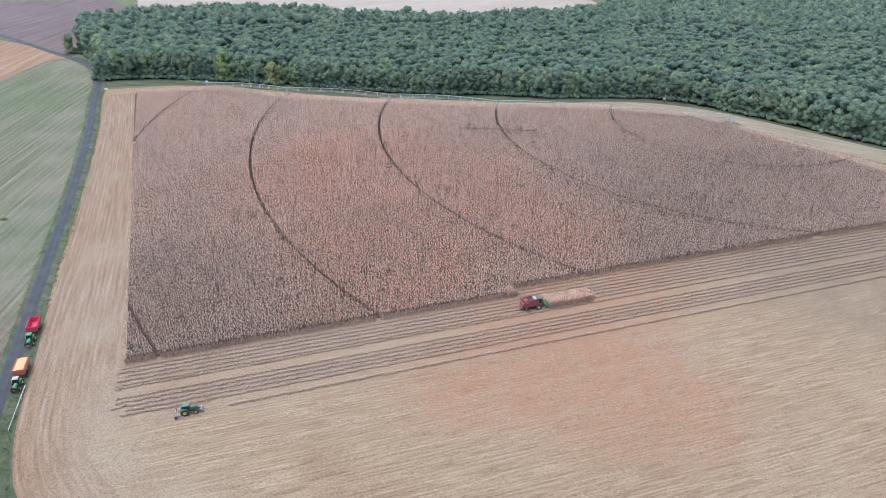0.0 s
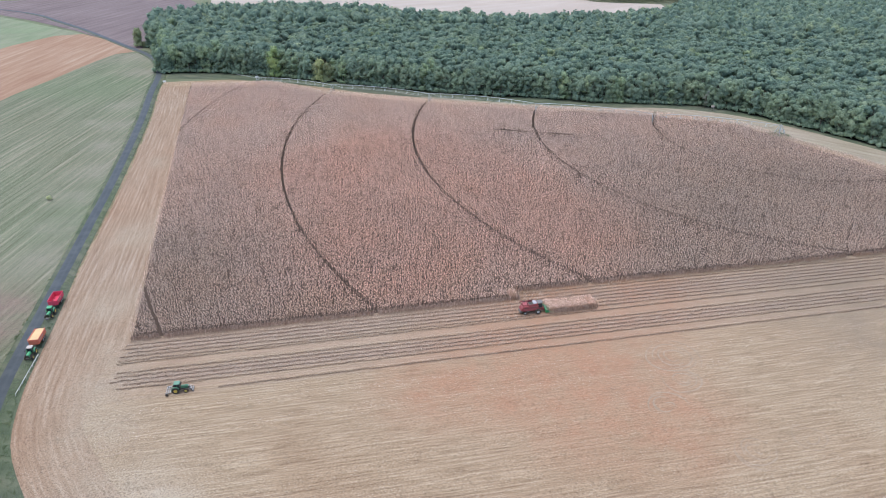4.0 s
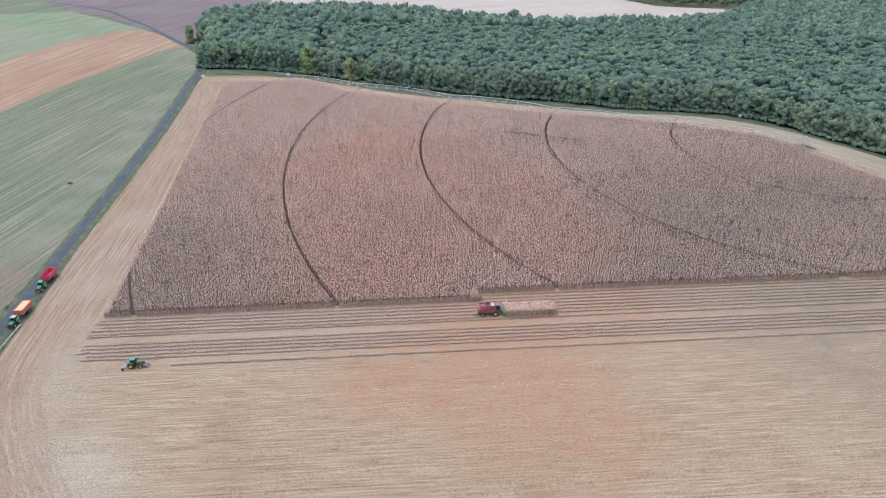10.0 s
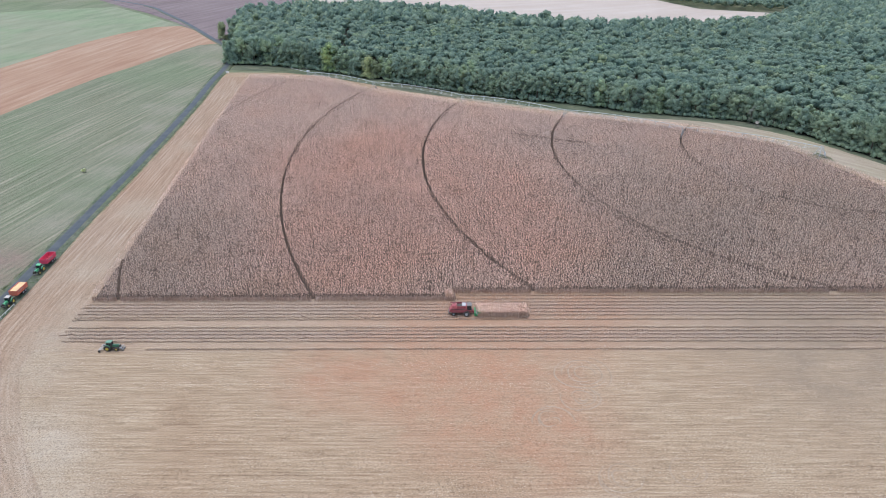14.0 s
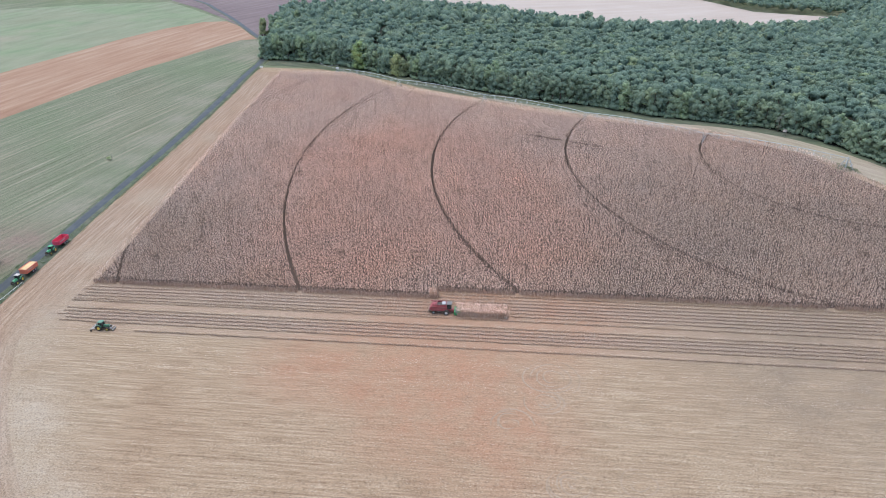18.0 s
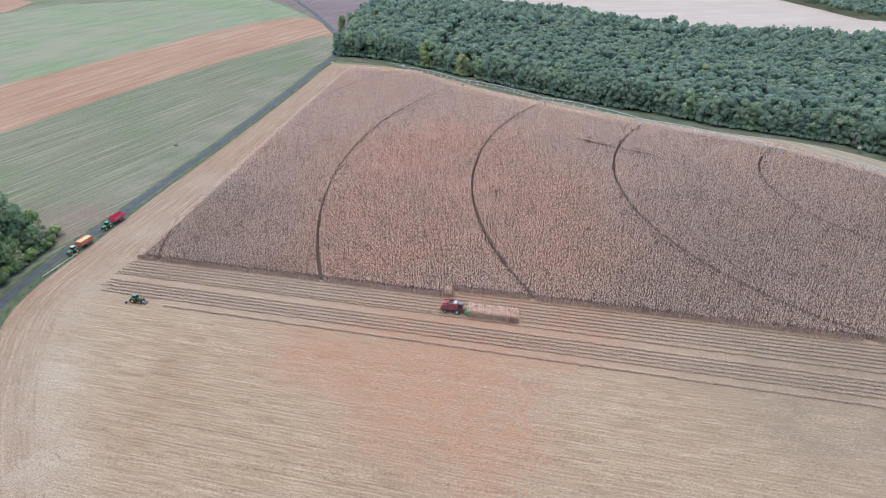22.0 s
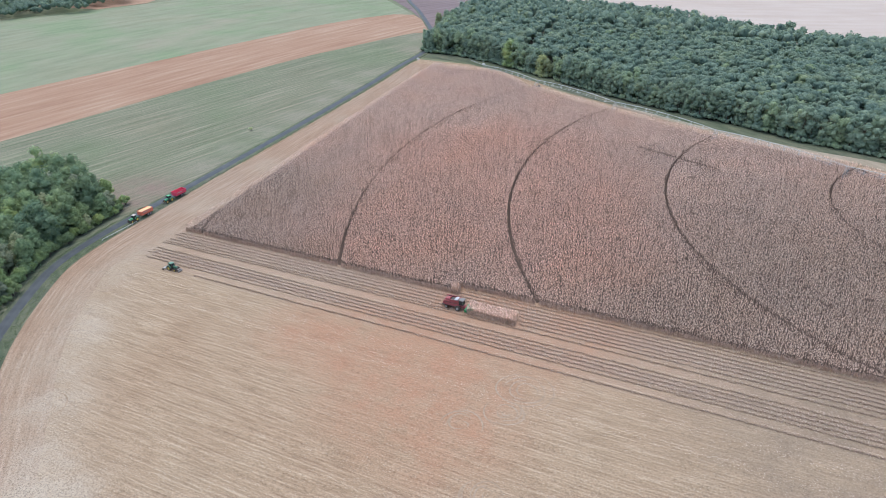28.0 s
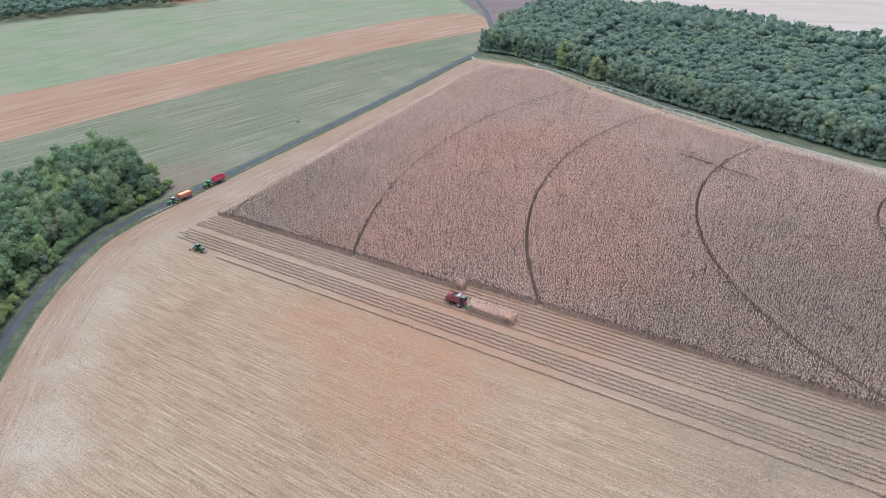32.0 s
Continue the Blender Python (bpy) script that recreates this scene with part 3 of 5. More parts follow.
def wheel(parent, x, y, r, w, rim_mat, lugs=True):
    """A tyre with lugs and a dished rim; axle along y."""
    bm = lathe(bmesh.new(), [(r * 0.55, -w / 2), (r * 0.9, -w / 2), (r, -w * 0.32), (r, w * 0.32), (r * 0.9, w / 2), (r * 0.55, w / 2), (r * 0.55, -w / 2)], (x, y, r), 24)
    if lugs:
        for k in range(16):
            a = 2 * math.pi * k / 16
            for s in (-1, 1):
                c = Vector((x + (r + 0.01) * math.cos(a), y + s * w * 0.22, r + (r + 0.01) * math.sin(a)))
                bmesh.ops.create_cube(bm, size=1, matrix=Matrix.Translation(c) @ Matrix.Rotation(-a, 4, "Y") @ Matrix.Rotation(s * 0.6, 4, "X") @ Matrix.Diagonal((0.06, w * 0.5, 0.06, 1)))
    t = part("wheel", bm, RUBBER, parent)
    side = 1 if y > 0 else -1
    bm = lathe(bmesh.new(), [(0.001, side * w * 0.22), (r * 0.2, side * w * 0.22), (r * 0.24, side * w * 0.08), (r * 0.48, side * w * 0.12), (r * 0.56, side * w * 0.46), (r * 0.58, side * w * 0.46), (r * 0.58, -side * w * 0.46)], (x, y, r), 20)
    for k in range(6):
        a = math.pi * k / 3
        rod(bm, (x + r * 0.33 * math.cos(a), y + side * w * 0.05, r + r * 0.33 * math.sin(a)), (x + r * 0.33 * math.cos(a), y + side * w * 0.16, r + r * 0.33 * math.sin(a)), 0.03, seg=6)
    part("rim", bm, rim_mat, t)
    return t


# ---- plan ----
ROAD = smooth_line([(25.7, -190.4), (-5.9, -137.6), (-26.2, -103.1), (-45.6, -72.3), (-53.6, -57.0), (-59.4, -41.5), (-62.9, -27.8), (-62.5, -13.2), (-59.6, 3.7), (-50.6, 48.1), (-41.8, 91.9), (-32.7, 144.0), (-26.9, 187.4),
                    (-23.0, 211.0), (-21.8, 230.0), (-22.4, 250.0), (-27.4, 271.0), (-36.0, 294.0), (-49.2, 331.0), (-63.6, 370.0), (-79.0, 407.0), (-94.5, 445.0), (-118.0, 480.0), (-155.0, 525.0)], 4.0)
LANE_X, LANE_Y, LANE_K = 34.9, 194.9, 0.1688
FOREST = [(-22.9, 219.4), (-1.2, 211.3), (19.3, 200.0), (34.4, 188.1), (52.4, 172.7), (63.3, 162.3), (91.8, 137.9), (108.0, 126.5), (134.8, 111.3), (147.8, 99.3), (178.6, 83.6), (189.5, 75.5), (199.4, 63.0), (203.8, 48.6), (209.8, 31.6), (217.5, 7.5),
          (229.5, -27.4), (241.0, -54.5), (294.3, -35.3), (425.1, 50.0), (513.3, 119.9), (660.0, 195.0), (800.0, 260.0), (770.0, 440.0), (565.0, 470.0), (465.0, 386.0), (390.0, 325.0), (356.0, 297.0), (300.0, 295.0), (268.0, 298.0), (222.0, 303.0), (184.0, 320.0), (147.0, 354.0), (100.0, 384.0), (60.3, 385.0), (23.4, 388.0), (-12.3, 365.5),
          (-21.1, 361.8), (-24.0, 322.0), (-26.0, 292.0), (-20.5, 270.0), (-17.0, 250.0), (-17.0, 233.5)]
CORN_FAR = [(-9.7, 189.5), (9.6, 183.9), (25.1, 180.7), (35.1, 169.0), (43.6, 156.3), (65.4, 139.2), (83.0, 125.7), (118.5, 101.1), (139.6, 89.3), (162.3, 75.5), (176.4, 61.4), (186.5, 49.9), (189.7, 33.4), (193.6, 17.1), (196.9, 3.0), (208.9, -57.8)]

# the ground: one sheet to the horizon
gx = np.r_[-3600, -2800, -2000, -1400, -1000, np.arange(-720, 721, 8.0), 1000, 1400, 2000, 2800, 3600]
gy = np.r_[-3600, -2800, -1500, -800, -400, np.arange(-200, 961, 8.0), 1100, 1400, 2000, 2800, 3600]
X, Y = np.meshgrid(gx, gy, indexing="ij")
i, j = np.meshgrid(np.arange(len(gx) - 1), np.arange(len(gy) - 1), indexing="ij")
q = (i * len(gy) + j).ravel()
me = fast_mesh("ground", np.c_[X.ravel(), Y.ravel(), gz(X, Y).ravel()], np.stack([q, q + len(gy), q + len(gy) + 1, q + 1], 1), GROUND)
tagged(new("ground", me), "rough dull green grassland reaching the horizon", "ground", kind="structure")

t_ = np.gradient(ROAD, axis=0)
t_ /= np.linalg.norm(t_, axis=1)[:, None]
road_right = np.stack([t_[:, 1], -t_[:, 0]], 1)
edge_pts = (ROAD + road_right * 3.0)[(ROAD[:, 1] < 209) & (ROAD[:, 1] > -170)][::2]
field("field_maize", [tuple(p) for p in edge_pts] + [(9.4, 195.6), (37.3, 176.9), (60.5, 151.9), (122.4, 105.3), (189.0, 66.9), (202.3, 38.1), (213.8, -1.8), (233.7, -75.1), (297.0, -218.5)], 0.07, STUBBLE,
      "harvested straw-coloured stubble field with reddish soil, its middle tinted redder like lens shading")
field("maize_floor", [(x, float(front_y(x)) + 0.7) for x in (-38.2, -30, -20, 0, 20, 45.7, 46.1, 80, 110, 150, 204)] + CORN_FAR[::-1][1:], 0.14, MAIZE_SHADE_SOIL, "brown soil between the standing maize rows, darkened to look shaded", category="soil")
field("field_weedy", [tuple(p) for p in (ROAD - road_right * 1.7)[(ROAD[:, 1] < 278) & (ROAD[:, 1] > -140)][::3]] + [(-41.4, 274.5), (-52.6, 256.6), (-68.5, 227.0), (-82.2, 204.6), (-96.0, 177.1), (-109.3, 149.5), (-123.9, 118.9), (-146.6, 69.3), (-164.7, 27.4), (-186.2, -53.7), (-197.6, -187.1)],
      0.10, WEEDY, "grey-green weedy stubble field with pale drilling lines")
field("field_red", [(-29.8, 278.1), (-41.4, 274.5), (-52.6, 256.6), (-68.5, 227.0), (-82.2, 204.6), (-96.0, 177.1), (-109.3, 149.5), (-123.9, 118.9), (-146.6, 69.3), (-164.7, 27.4), (-186.2, -53.7), (-197.6, -187.1), (-292.0, -182.6), (-262.4, -25.3), (-222.6, 77.4), (-190.3, 135.0),
                    (-161.4, 184.6), (-134.8, 239.3), (-114.0, 289.0), (-96.1, 321.9), (-76.3, 345.3), (-60.9, 346.3), (-51.8, 330.4), (-40.1, 305.4)], 0.12, RED_SOIL, "bare reddish-brown tilled soil strip")
field("field_green", [(-60.9, 346.3), (-76.3, 345.3), (-96.1, 321.9), (-114.0, 289.0), (-134.8, 239.3), (-161.4, 184.6), (-190.3, 135.0), (-222.6, 77.4), (-262.4, -25.3), (-292.0, -182.6), (-623.9, -167.3), (-466.4, 128.7), (-367.4, 260.1), (-309.5, 344.5), (-279.9, 413.1), (-186.9, 449.5), (-124.5, 455.2), (-98.3, 411.9), (-68.5, 360.1)],
      0.14, GREEN_CROP, "pale green young crop field")
field("field_ploughed", [(-28.3, 283.4), (-23.3, 309.2), (-19.5, 358.7), (-15.4, 416.6), (24.1, 441.3), (12.9, 530.9), (-149.3, 551.3), (-156.8, 521.3), (-120.9, 457.8), (-93.4, 412.9), (-65.4, 360.7), (-55.7, 338.6), (-42.0, 313.4), (-32.0, 286.2)], 0.13, PLOUGHED, "purple-brown ploughed field beyond the road")
field("field_straw", [(84.0, 398.0), (147.0, 350.0), (184.0, 316.0), (222.0, 299.0), (268.0, 294.0), (300.0, 291.0), (356.0, 293.0), (390.0, 321.0), (432.0, 392.0), (386.0, 430.0), (382.0, 500.0), (378.0, 560.0), (350.0, 690.0), (110.0, 650.0), (37.5, 535.4), (23.8, 438.0)], 0.13, FAR_STRAW, "pale straw-coloured field behind the forest", 16.0)
field("forest_floor", FOREST, 0.16, FOREST_SHADE_FLOOR, "leaf litter under the forest, coloured near black for canopy shade", 16.0, "soil")

field("field_far_red", [(-321.1, 330.1), (-302.0, 369.5), (-313.4, 429.4), (-390.6, 473.1), (-517.3, 443.1), (-449.4, 354.0)], 0.15, RED_SOIL, "far reddish bare field behind the woods", 16.0)

# margin between maize and forest, and the sandy track
margin = smooth_line([(-18.3, 211.4), (2.6, 204.4), (20.3, 195.2), (34.7, 183.3), (50.6, 168.8), (75.7, 146.3), (106.4, 122.8), (134.1, 106.0), (148.0, 94.5), (177.9, 80.2), (189.6, 70.0), (197.0, 52.0), (204.4, 29.0), (214.0, -2.3), (234.6, -65.8), (262.0, -130.3)], 5)
ribbon("grass_margin", margin, [-9, -4, 0.0, 4.4], [0.12, 0.20, 0.22, 0.16], MARGIN, "dull green grass margin along the forest edge", "grass")
track = smooth_line([(83.2, 134.6), (114.4, 111.5), (146.6, 90.6), (170.0, 78.9), (184.3, 65.9), (193.3, 50.7), (199.6, 33.9), (206.4, 10.8), (215.2, -18.5), (233.7, -75.1), (253.6, -129.6)], 5)
wide = np.interp(track[:, 1], [-110, 10, 50, 68, 88, 140], [8.0, 7.5, 7.0, 5.2, 2.6, 0.9])
ribbon("sandy_track", track, [-wide * 0.9, -wide * 0.3, wide * 0.35, wide], [0.22, 0.26, 0.27, 0.22], TRACK, "pale sandy farm track beside the maize", "track")

# road, verges and headland
ribbon("road", ROAD, [-0.85, -0.2, 0.45, 1.1, 1.75], [0.24, 0.29, 0.31, 0.29, 0.24], ASPHALT, "narrow grey asphalt country road", "road")
ribbon("verge_west", ROAD[ROAD[:, 1] < 460], [-2.0, -1.5, -0.8], [0.12, 0.20, 0.20], MARGIN, "grassy road verge", "verge")
ribbon("verge_east", ROAD[ROAD[:, 1] < 280], [1.7, np.interp(ROAD[ROAD[:, 1] < 280][:, 1], [10, 35], [3.0, 2.5]), np.interp(ROAD[ROAD[:, 1] < 280][:, 1], [10, 35], [4.6, 3.5])], [0.20, 0.22, 0.13], MARGIN, "grassy road verge beside the stubble", "verge")
head_line = ROAD[(ROAD[:, 1] < 198) & (ROAD[:, 1] > -160)]
hw = np.interp(head_line[:, 1], [-160, -64, -28, 1, 108, 198], [18, 16, 16, 19.5, 16.3, 17.0])
head_t = np.gradient(head_line, axis=0)
head_t /= np.linalg.norm(head_t, axis=1)[:, None]
to_maize = -(head_line[:, 0] - 0.155 * head_line[:, 1] + 38.1) / (head_t[:, 1] + 0.155 * head_t[:, 0])
hw = np.where(head_line[:, 1] > -4, np.clip(to_maize + 0.6, 12.0, 26.0), hw)
ribbon("headland", head_line, [4.3, 6.0, hw * 0.6, hw * 0.8, hw], [0.12, 0.12, 0.11, 0.10, 0.09], HEADLAND, "pale stubble headland with cutting lines along the road", "stubble")


# ---- turning rings pressed into the stubble ----
def ring_track(cx, cy, radii, mat, label, seed):
    """Broken, uneven wheel arcs round a turning place."""
    r = random.Random(seed)
    v, f, base = [], [], 0
    for rad in radii:
        n = 44
        a0, span = r.uniform(0, 6.28), r.uniform(1.6, 4.2)
        a = np.linspace(a0, a0 + span, n)
        ox, oy, flat, swell = r.uniform(-0.35, 0.35), r.uniform(-0.3, 0.3), r.uniform(0.95, 1.2), r.uniform(-0.15, 0.15)
        w = np.sin(np.linspace(0.05, 3.09, n)) ** 0.5
        rows = []
        for o, h in ((-0.20, 0.05), (-0.08, 0.10), (0.08, 0.10), (0.20, 0.05)):
            rr = rad * (1 + swell * (a - a0) / span) + o * w + 0.10 * np.sin(3 * a + rad)
            x, y = cx + ox + rr * np.cos(a) * flat, cy + oy + rr * np.sin(a)
            rows.append(np.c_[x, y, gz(x, y) + h])
        v.append(np.stack(rows, 1).reshape(-1, 3))
        i, j = np.meshgrid(np.arange(n - 1), np.arange(3), indexing="ij")
        f.append(np.stack([i * 4 + j, i * 4 + 4 + j, i * 4 + 5 + j, i * 4 + j + 1], -1).reshape(-1, 4) + base)
        base += n * 4
    tagged(new("turning_rut", fast_mesh("turning_rut", np.vstack(v), np.vstack(f), mat)), label, "wheel rut", kind="structure")


for k, (cx, cy, radii) in enumerate(((65.5, -52.8, (1.5, 2.1, 2.8, 3.4, 4.2, 4.8, 5.4)), (62.4, -59.2, (0.9, 1.5, 2.1, 2.7, 3.3, 3.9)), (54.6, -64.0, (1.0, 1.7, 2.4, 3.1, 3.8)), (61.7, -79.0, (0.8, 1.4, 2.0, 2.6, 3.3, 3.9)), (73.0, -80.5, (1.6, 2.3, 3.0)), (-42.6, -32.3, (1.2, 1.8, 2.5, 3.2, 3.9, 4.6)), (-26.2, -75.3, (1.2, 1.9, 2.6, 3.4, 4.2)), (-43.9, -15.4, (2.5, 3.4, 4.5)))):
    ring_track(cx, cy, radii, RUT, "broken wheel arcs from machines turning on the stubble", 60 + k)

# ---- standing maize ----
PIVOT = (192.0, 36.6)
ARCS = [228.0, 186.3, 140.3, 93.8, 47.0]
CORN_POLY = [(-50, -3), (-30, 189)] + CORN_FAR + [(208, -70), (-50, -70)]


def maize_template(rng, leaves, height):
    """One dry plant: stalk, hanging blades, cob and tassel."""
    v, f = [], []

    def tri(a, b, c):
        f.append((len(v), len(v) + 1, len(v) + 2))
        v.extend((a, b, c))
    lx, ly = rng.normal(0, 0.05, 2)
    tri((-0.022, 0, 0), (0.022, 0, 0), (lx, ly, height))
    for k in range(leaves):
        a = k * 2.6 + rng.uniform(-0.6, 0.6)
        h = height * (0.80 + 0.19 * (k + 0.5) / leaves)
        r, d = rng.uniform(0.19, 0.32), rng.uniform(-0.12, 0.02)
        w = rng.uniform(0.13, 0.19)
        ca, sa = math.cos(a), math.sin(a)
        p = h / height
        mx, my = lx * p + ca * r * 0.45, ly * p + sa * r * 0.45
        tri((lx * p, ly * p, h), (mx - sa * w, my + ca * w, h + 0.05), (lx * p + ca * r, ly * p + sa * r, h + d))
    tri((lx - 0.12, ly - 0.05, height + 0.03), (lx + 0.11, ly + 0.06, height + 0.06), (lx, ly, height - 0.12))
    return np.array(v), np.array(f)


rng = np.random.default_rng(3)
MAIZE_T = [maize_template(rng, 5, rng.uniform(1.75, 2.05)) for _ in range(8)]


def plant_rows(c0, c1, x0, x1, dc, dx, seed):
    r = np.random.default_rng(seed)
    c, x = np.meshgrid(np.arange(c0, c1, dc), np.arange(x0, x1, dx), indexing="ij")
    c, x = c.ravel() + r.normal(0, 0.07, c.size), x.ravel() + r.uniform(-0.4, 0.4, x.size) * dx
    return x, row_y(x, c)


def cleared(x, y):
    """True where wheel lines and gaps run through the crop."""
    out = np.zeros(len(x), bool)
    for rad in ARCS:
        out |= np.abs(np.hypot(x - PIVOT[0], y - PIVOT[1]) - rad) < (0.35 if rad > 150 else 0.40) + 0.10 * np.clip((y - 40) / 60, 0, 1) + (0.10 if rad < 200 else 0.0) * np.clip((30 - y) / 25, 0, 1)
    out |= (np.abs(y - (77.7 - 0.67 * (x - 93.8))) < 0.9) & (x > 91) & (x < 116)
    return out


pts = []
for y0, y1, dc, dx, s, seed in ((-70, 35, 0.56, 0.34, 0.85, 1), (35, 85, 0.56, 0.37, 0.97, 2), (85, 200, 0.56, 0.40, 1.13, 3)):
    x, y = plant_rows(-13, 205, -41, 208, dc, dx, seed)
    k = (y >= y0) & (y < y1) & inside(x, y, CORN_POLY) & (y > front_y(x) + 0.05) & (x > -38.1 + 0.155 * y) & ~cleared(x, y)
    pts.append(np.c_[x[k], y[k], np.full(k.sum(), s)])
# the strip still standing before the combine
x, y = plant_rows(-18.6, -15.6, 49.6, 61.0, 0.50, 0.24, 4)
pts.append(np.c_[x, y, np.full(len(x), 1.0)])
pts = np.vstack(pts)
r = np.random.default_rng(5)
gaps = np.c_[r.uniform(-38, 205, 240), r.uniform(-50, 180, 240), r.uniform(0.3, 0.7, 240)]
keep = r.random(len(pts)) > 0.15
for gx_, gy_, gr in gaps:
    keep &= (np.abs(pts[:, 0] - gx_) > gr * 1.4) | (np.abs(pts[:, 1] - gy_) > gr)
pts = pts[keep]
strip = (pts[:, 1] < front_y(pts[:, 0]) - 3)
hvar = 1.02 + 0.03 * np.sin(pts[:, 0] * 0.11 + 1.3 * np.sin(pts[:, 1] * 0.06)) + r.normal(0, 0.035, len(pts))
sc = np.c_[pts[:, 2] * r.uniform(0.85, 1.15, len(pts)), hvar]
for name, k, label in (("maize_crop", ~strip, "dense standing crop of dry brown maize"), ("maize_strip", strip, "narrow strip of uncut dry maize before the combine")):
    p = pts[k]
    v, f = scatter([t[0] for t in MAIZE_T], [t[1] for t in MAIZE_T], np.c_[p[:, :2], gz(p[:, 0], p[:, 1]) + 0.12], r.uniform(0, 6.28, len(p)), sc[k], r.integers(0, 8, len(p)))
    tagged(new(name, fast_mesh(name, v, f, MAIZE)), label, "maize", kind="stuff")

# bare, weathered stalks along the cut front, and dead leaves hanging from them
r = np.random.default_rng(15)
STALK_T = []
for _ in range(6):
    v, f = [], []
    for k in range(6):
        a, x0, y0 = r.uniform(-0.5, 0.5), r.uniform(-0.2, 0.2), r.uniform(-0.12, 0.12)
        z0 = 0.0 if k < 2 else r.uniform(0.2, 1.0)
        w, h = (0.04, r.uniform(1.6, 1.9)) if k < 2 else (r.uniform(0.07, 0.13), r.uniform(0.35, 0.7))
        f.append((3 * k, 3 * k + 1, 3 * k + 2))
        v += [(x0 - w * math.cos(a), y0 - w * math.sin(a), z0), (x0 + w * math.cos(a), y0 + w * math.sin(a), z0 + r.uniform(0, 0.1)), (x0 + r.normal(0, 0.05), y0, z0 + h)]
    STALK_T.append((np.array(v), np.array(f)))
x = np.concatenate([np.arange(-38.4, 205, 0.26), np.arange(-38.4, 205, 0.26) + 0.13])
x = x + r.uniform(-0.1, 0.1, len(x))
y = front_y(x) + r.uniform(-0.42, 0.05, len(x))
ys = np.arange(float(front_y(STEP - 0.1)), float(front_y(STEP + 0.1)), 0.2)
s1, s2 = np.arange(49.6, 61.0, 0.2), np.arange(49.6, 61.0, 0.23)
x, y = np.r_[x, np.full(len(ys), STEP + 0.1), s1, s2], np.r_[y, ys, row_y(s1, -18.9), row_y(s2, -18.75)]
k = ~cleared(x, y)
x, y = x[k], y[k]
v, f = scatter([t[0] for t in STALK_T], [t[1] for t in STALK_T], np.c_[x, y, gz(x, y) + 0.1], r.normal(-0.1, 0.35, len(x)), r.uniform(0.85, 1.12, len(x)), r.integers(0, 6, len(x)))
ends_x = np.r_[r.uniform(STEP - 1.6, STEP - 0.1, 60), r.uniform(59.6, 60.9, 55)]
ends_y = np.r_[row_y(ends_x[:60], r.uniform(-11.7, -9.0, 60)), row_y(ends_x[60:], r.uniform(-18.8, -15.8, 55))]
ev, ef = scatter([t[0] for t in STALK_T], [t[1] for t in STALK_T], np.c_[ends_x, ends_y, gz(ends_x, ends_y) + 0.1], r.uniform(0, 6.28, 115), np.c_[r.uniform(1.3, 2.0, 115), r.uniform(1.08, 1.25, 115)], r.integers(0, 6, 115))
tagged(new("maize_ends", fast_mesh("maize_ends", ev, ef, CUT_END)), "bright tan maize plants at the cut ends", "maize", kind="stuff")
tagged(new("maize_stalks", fast_mesh("maize_stalks", v, f, STALK)), "wall of bare brown maize stalks along the cut front", "maize", kind="stuff")

# ---- cut rows: stubs, residue and husks ----
def tuft(rng, n, h, w):
    v, f = [], []
    for k in range(n):
        a, b = rng.uniform(0, 6.28, 2)
        x, y = rng.normal(0, w, 2)
        hh, s = h * rng.uniform(0.5, 1.2), rng.uniform(0.05, 0.12)
        f.append((3 * k, 3 * k + 1, 3 * k + 2))
        v += [(x - s * math.cos(a), y - s * math.sin(a), 0), (x + s * math.cos(a), y + s * math.sin(a), 0), (x + 0.14 * math.cos(b), y + 0.14 * math.sin(b), hh)]
    return np.array(v), np.array(f)


rng = np.random.default_rng(11)
STUB_T = [tuft(rng, 6, 0.13, 0.06) for _ in range(5)]
row_list = [(-13.4 - 1.32 * k, -39.0 - 0.35 * k, 46, 0.24) for k in range(5)] + [(-9.8 - 1.35 * k, 46.5 if k < 4 else 61.5, 205, 0.22) for k in range(7)] + [(-19.6, -40.8, 205, 0.24)]
row_list += [(-22.7 - 1.27 * k, -41.3 + 0.1 * k, 200, 0.24) for k in range(5)] + [(-30.5, -22, 200, 0.22)]
p = []
for c, x0, x1, dx in row_list:
    x = np.arange(x0 + rng.uniform(-1.2, 1.2), x1, dx * 0.55)
    x = x + rng.uniform(-0.15, 0.15, len(x))
    thin = np.sin(x * 0.21 + c * 5) + np.sin(x * 0.057 + c) + rng.normal(0, 0.6, len(x)) > -2.7
    x = x[thin]
    p.append(np.c_[x, row_y(x, c + rng.normal(0, 0.17, len(x)) + 0.02 * np.sin(x * 0.9 + c * 3))])
p = np.vstack(p)
v, f = scatter([t[0] for t in STUB_T], [t[1] for t in STUB_T], np.c_[p, gz(p[:, 0], p[:, 1]) + 0.12], rng.uniform(0, 6.28, len(p)), rng.uniform(0.7, 1.4, len(p)), rng.integers(0, 5, len(p)))
tagged(new("maize_stubble", fast_mesh("maize_stubble", v, f, RESIDUE)), "rows of dark cut maize stubs and residue", "stubble", kind="stuff")
HUSK_T = [tuft(rng, 3, 0.035, 0.09) for _ in range(4)]
x = []
y = []
for c, x0, x1, dx in row_list:
    q = np.arange(x0, x1, 0.17)
    q = q + rng.uniform(-0.2, 0.2, len(q))
    q = q[np.sin(q * 0.17 + c * 7) + rng.normal(0, 0.7, len(q)) > -0.9]
    x.append(q)
    y.append(row_y(q, c + 0.60 + rng.normal(0, 0.16, len(q))))
row_husks = np.c_[np.concatenate(x), np.concatenate(y)]
x = rng.uniform(-42, 200, 24000)
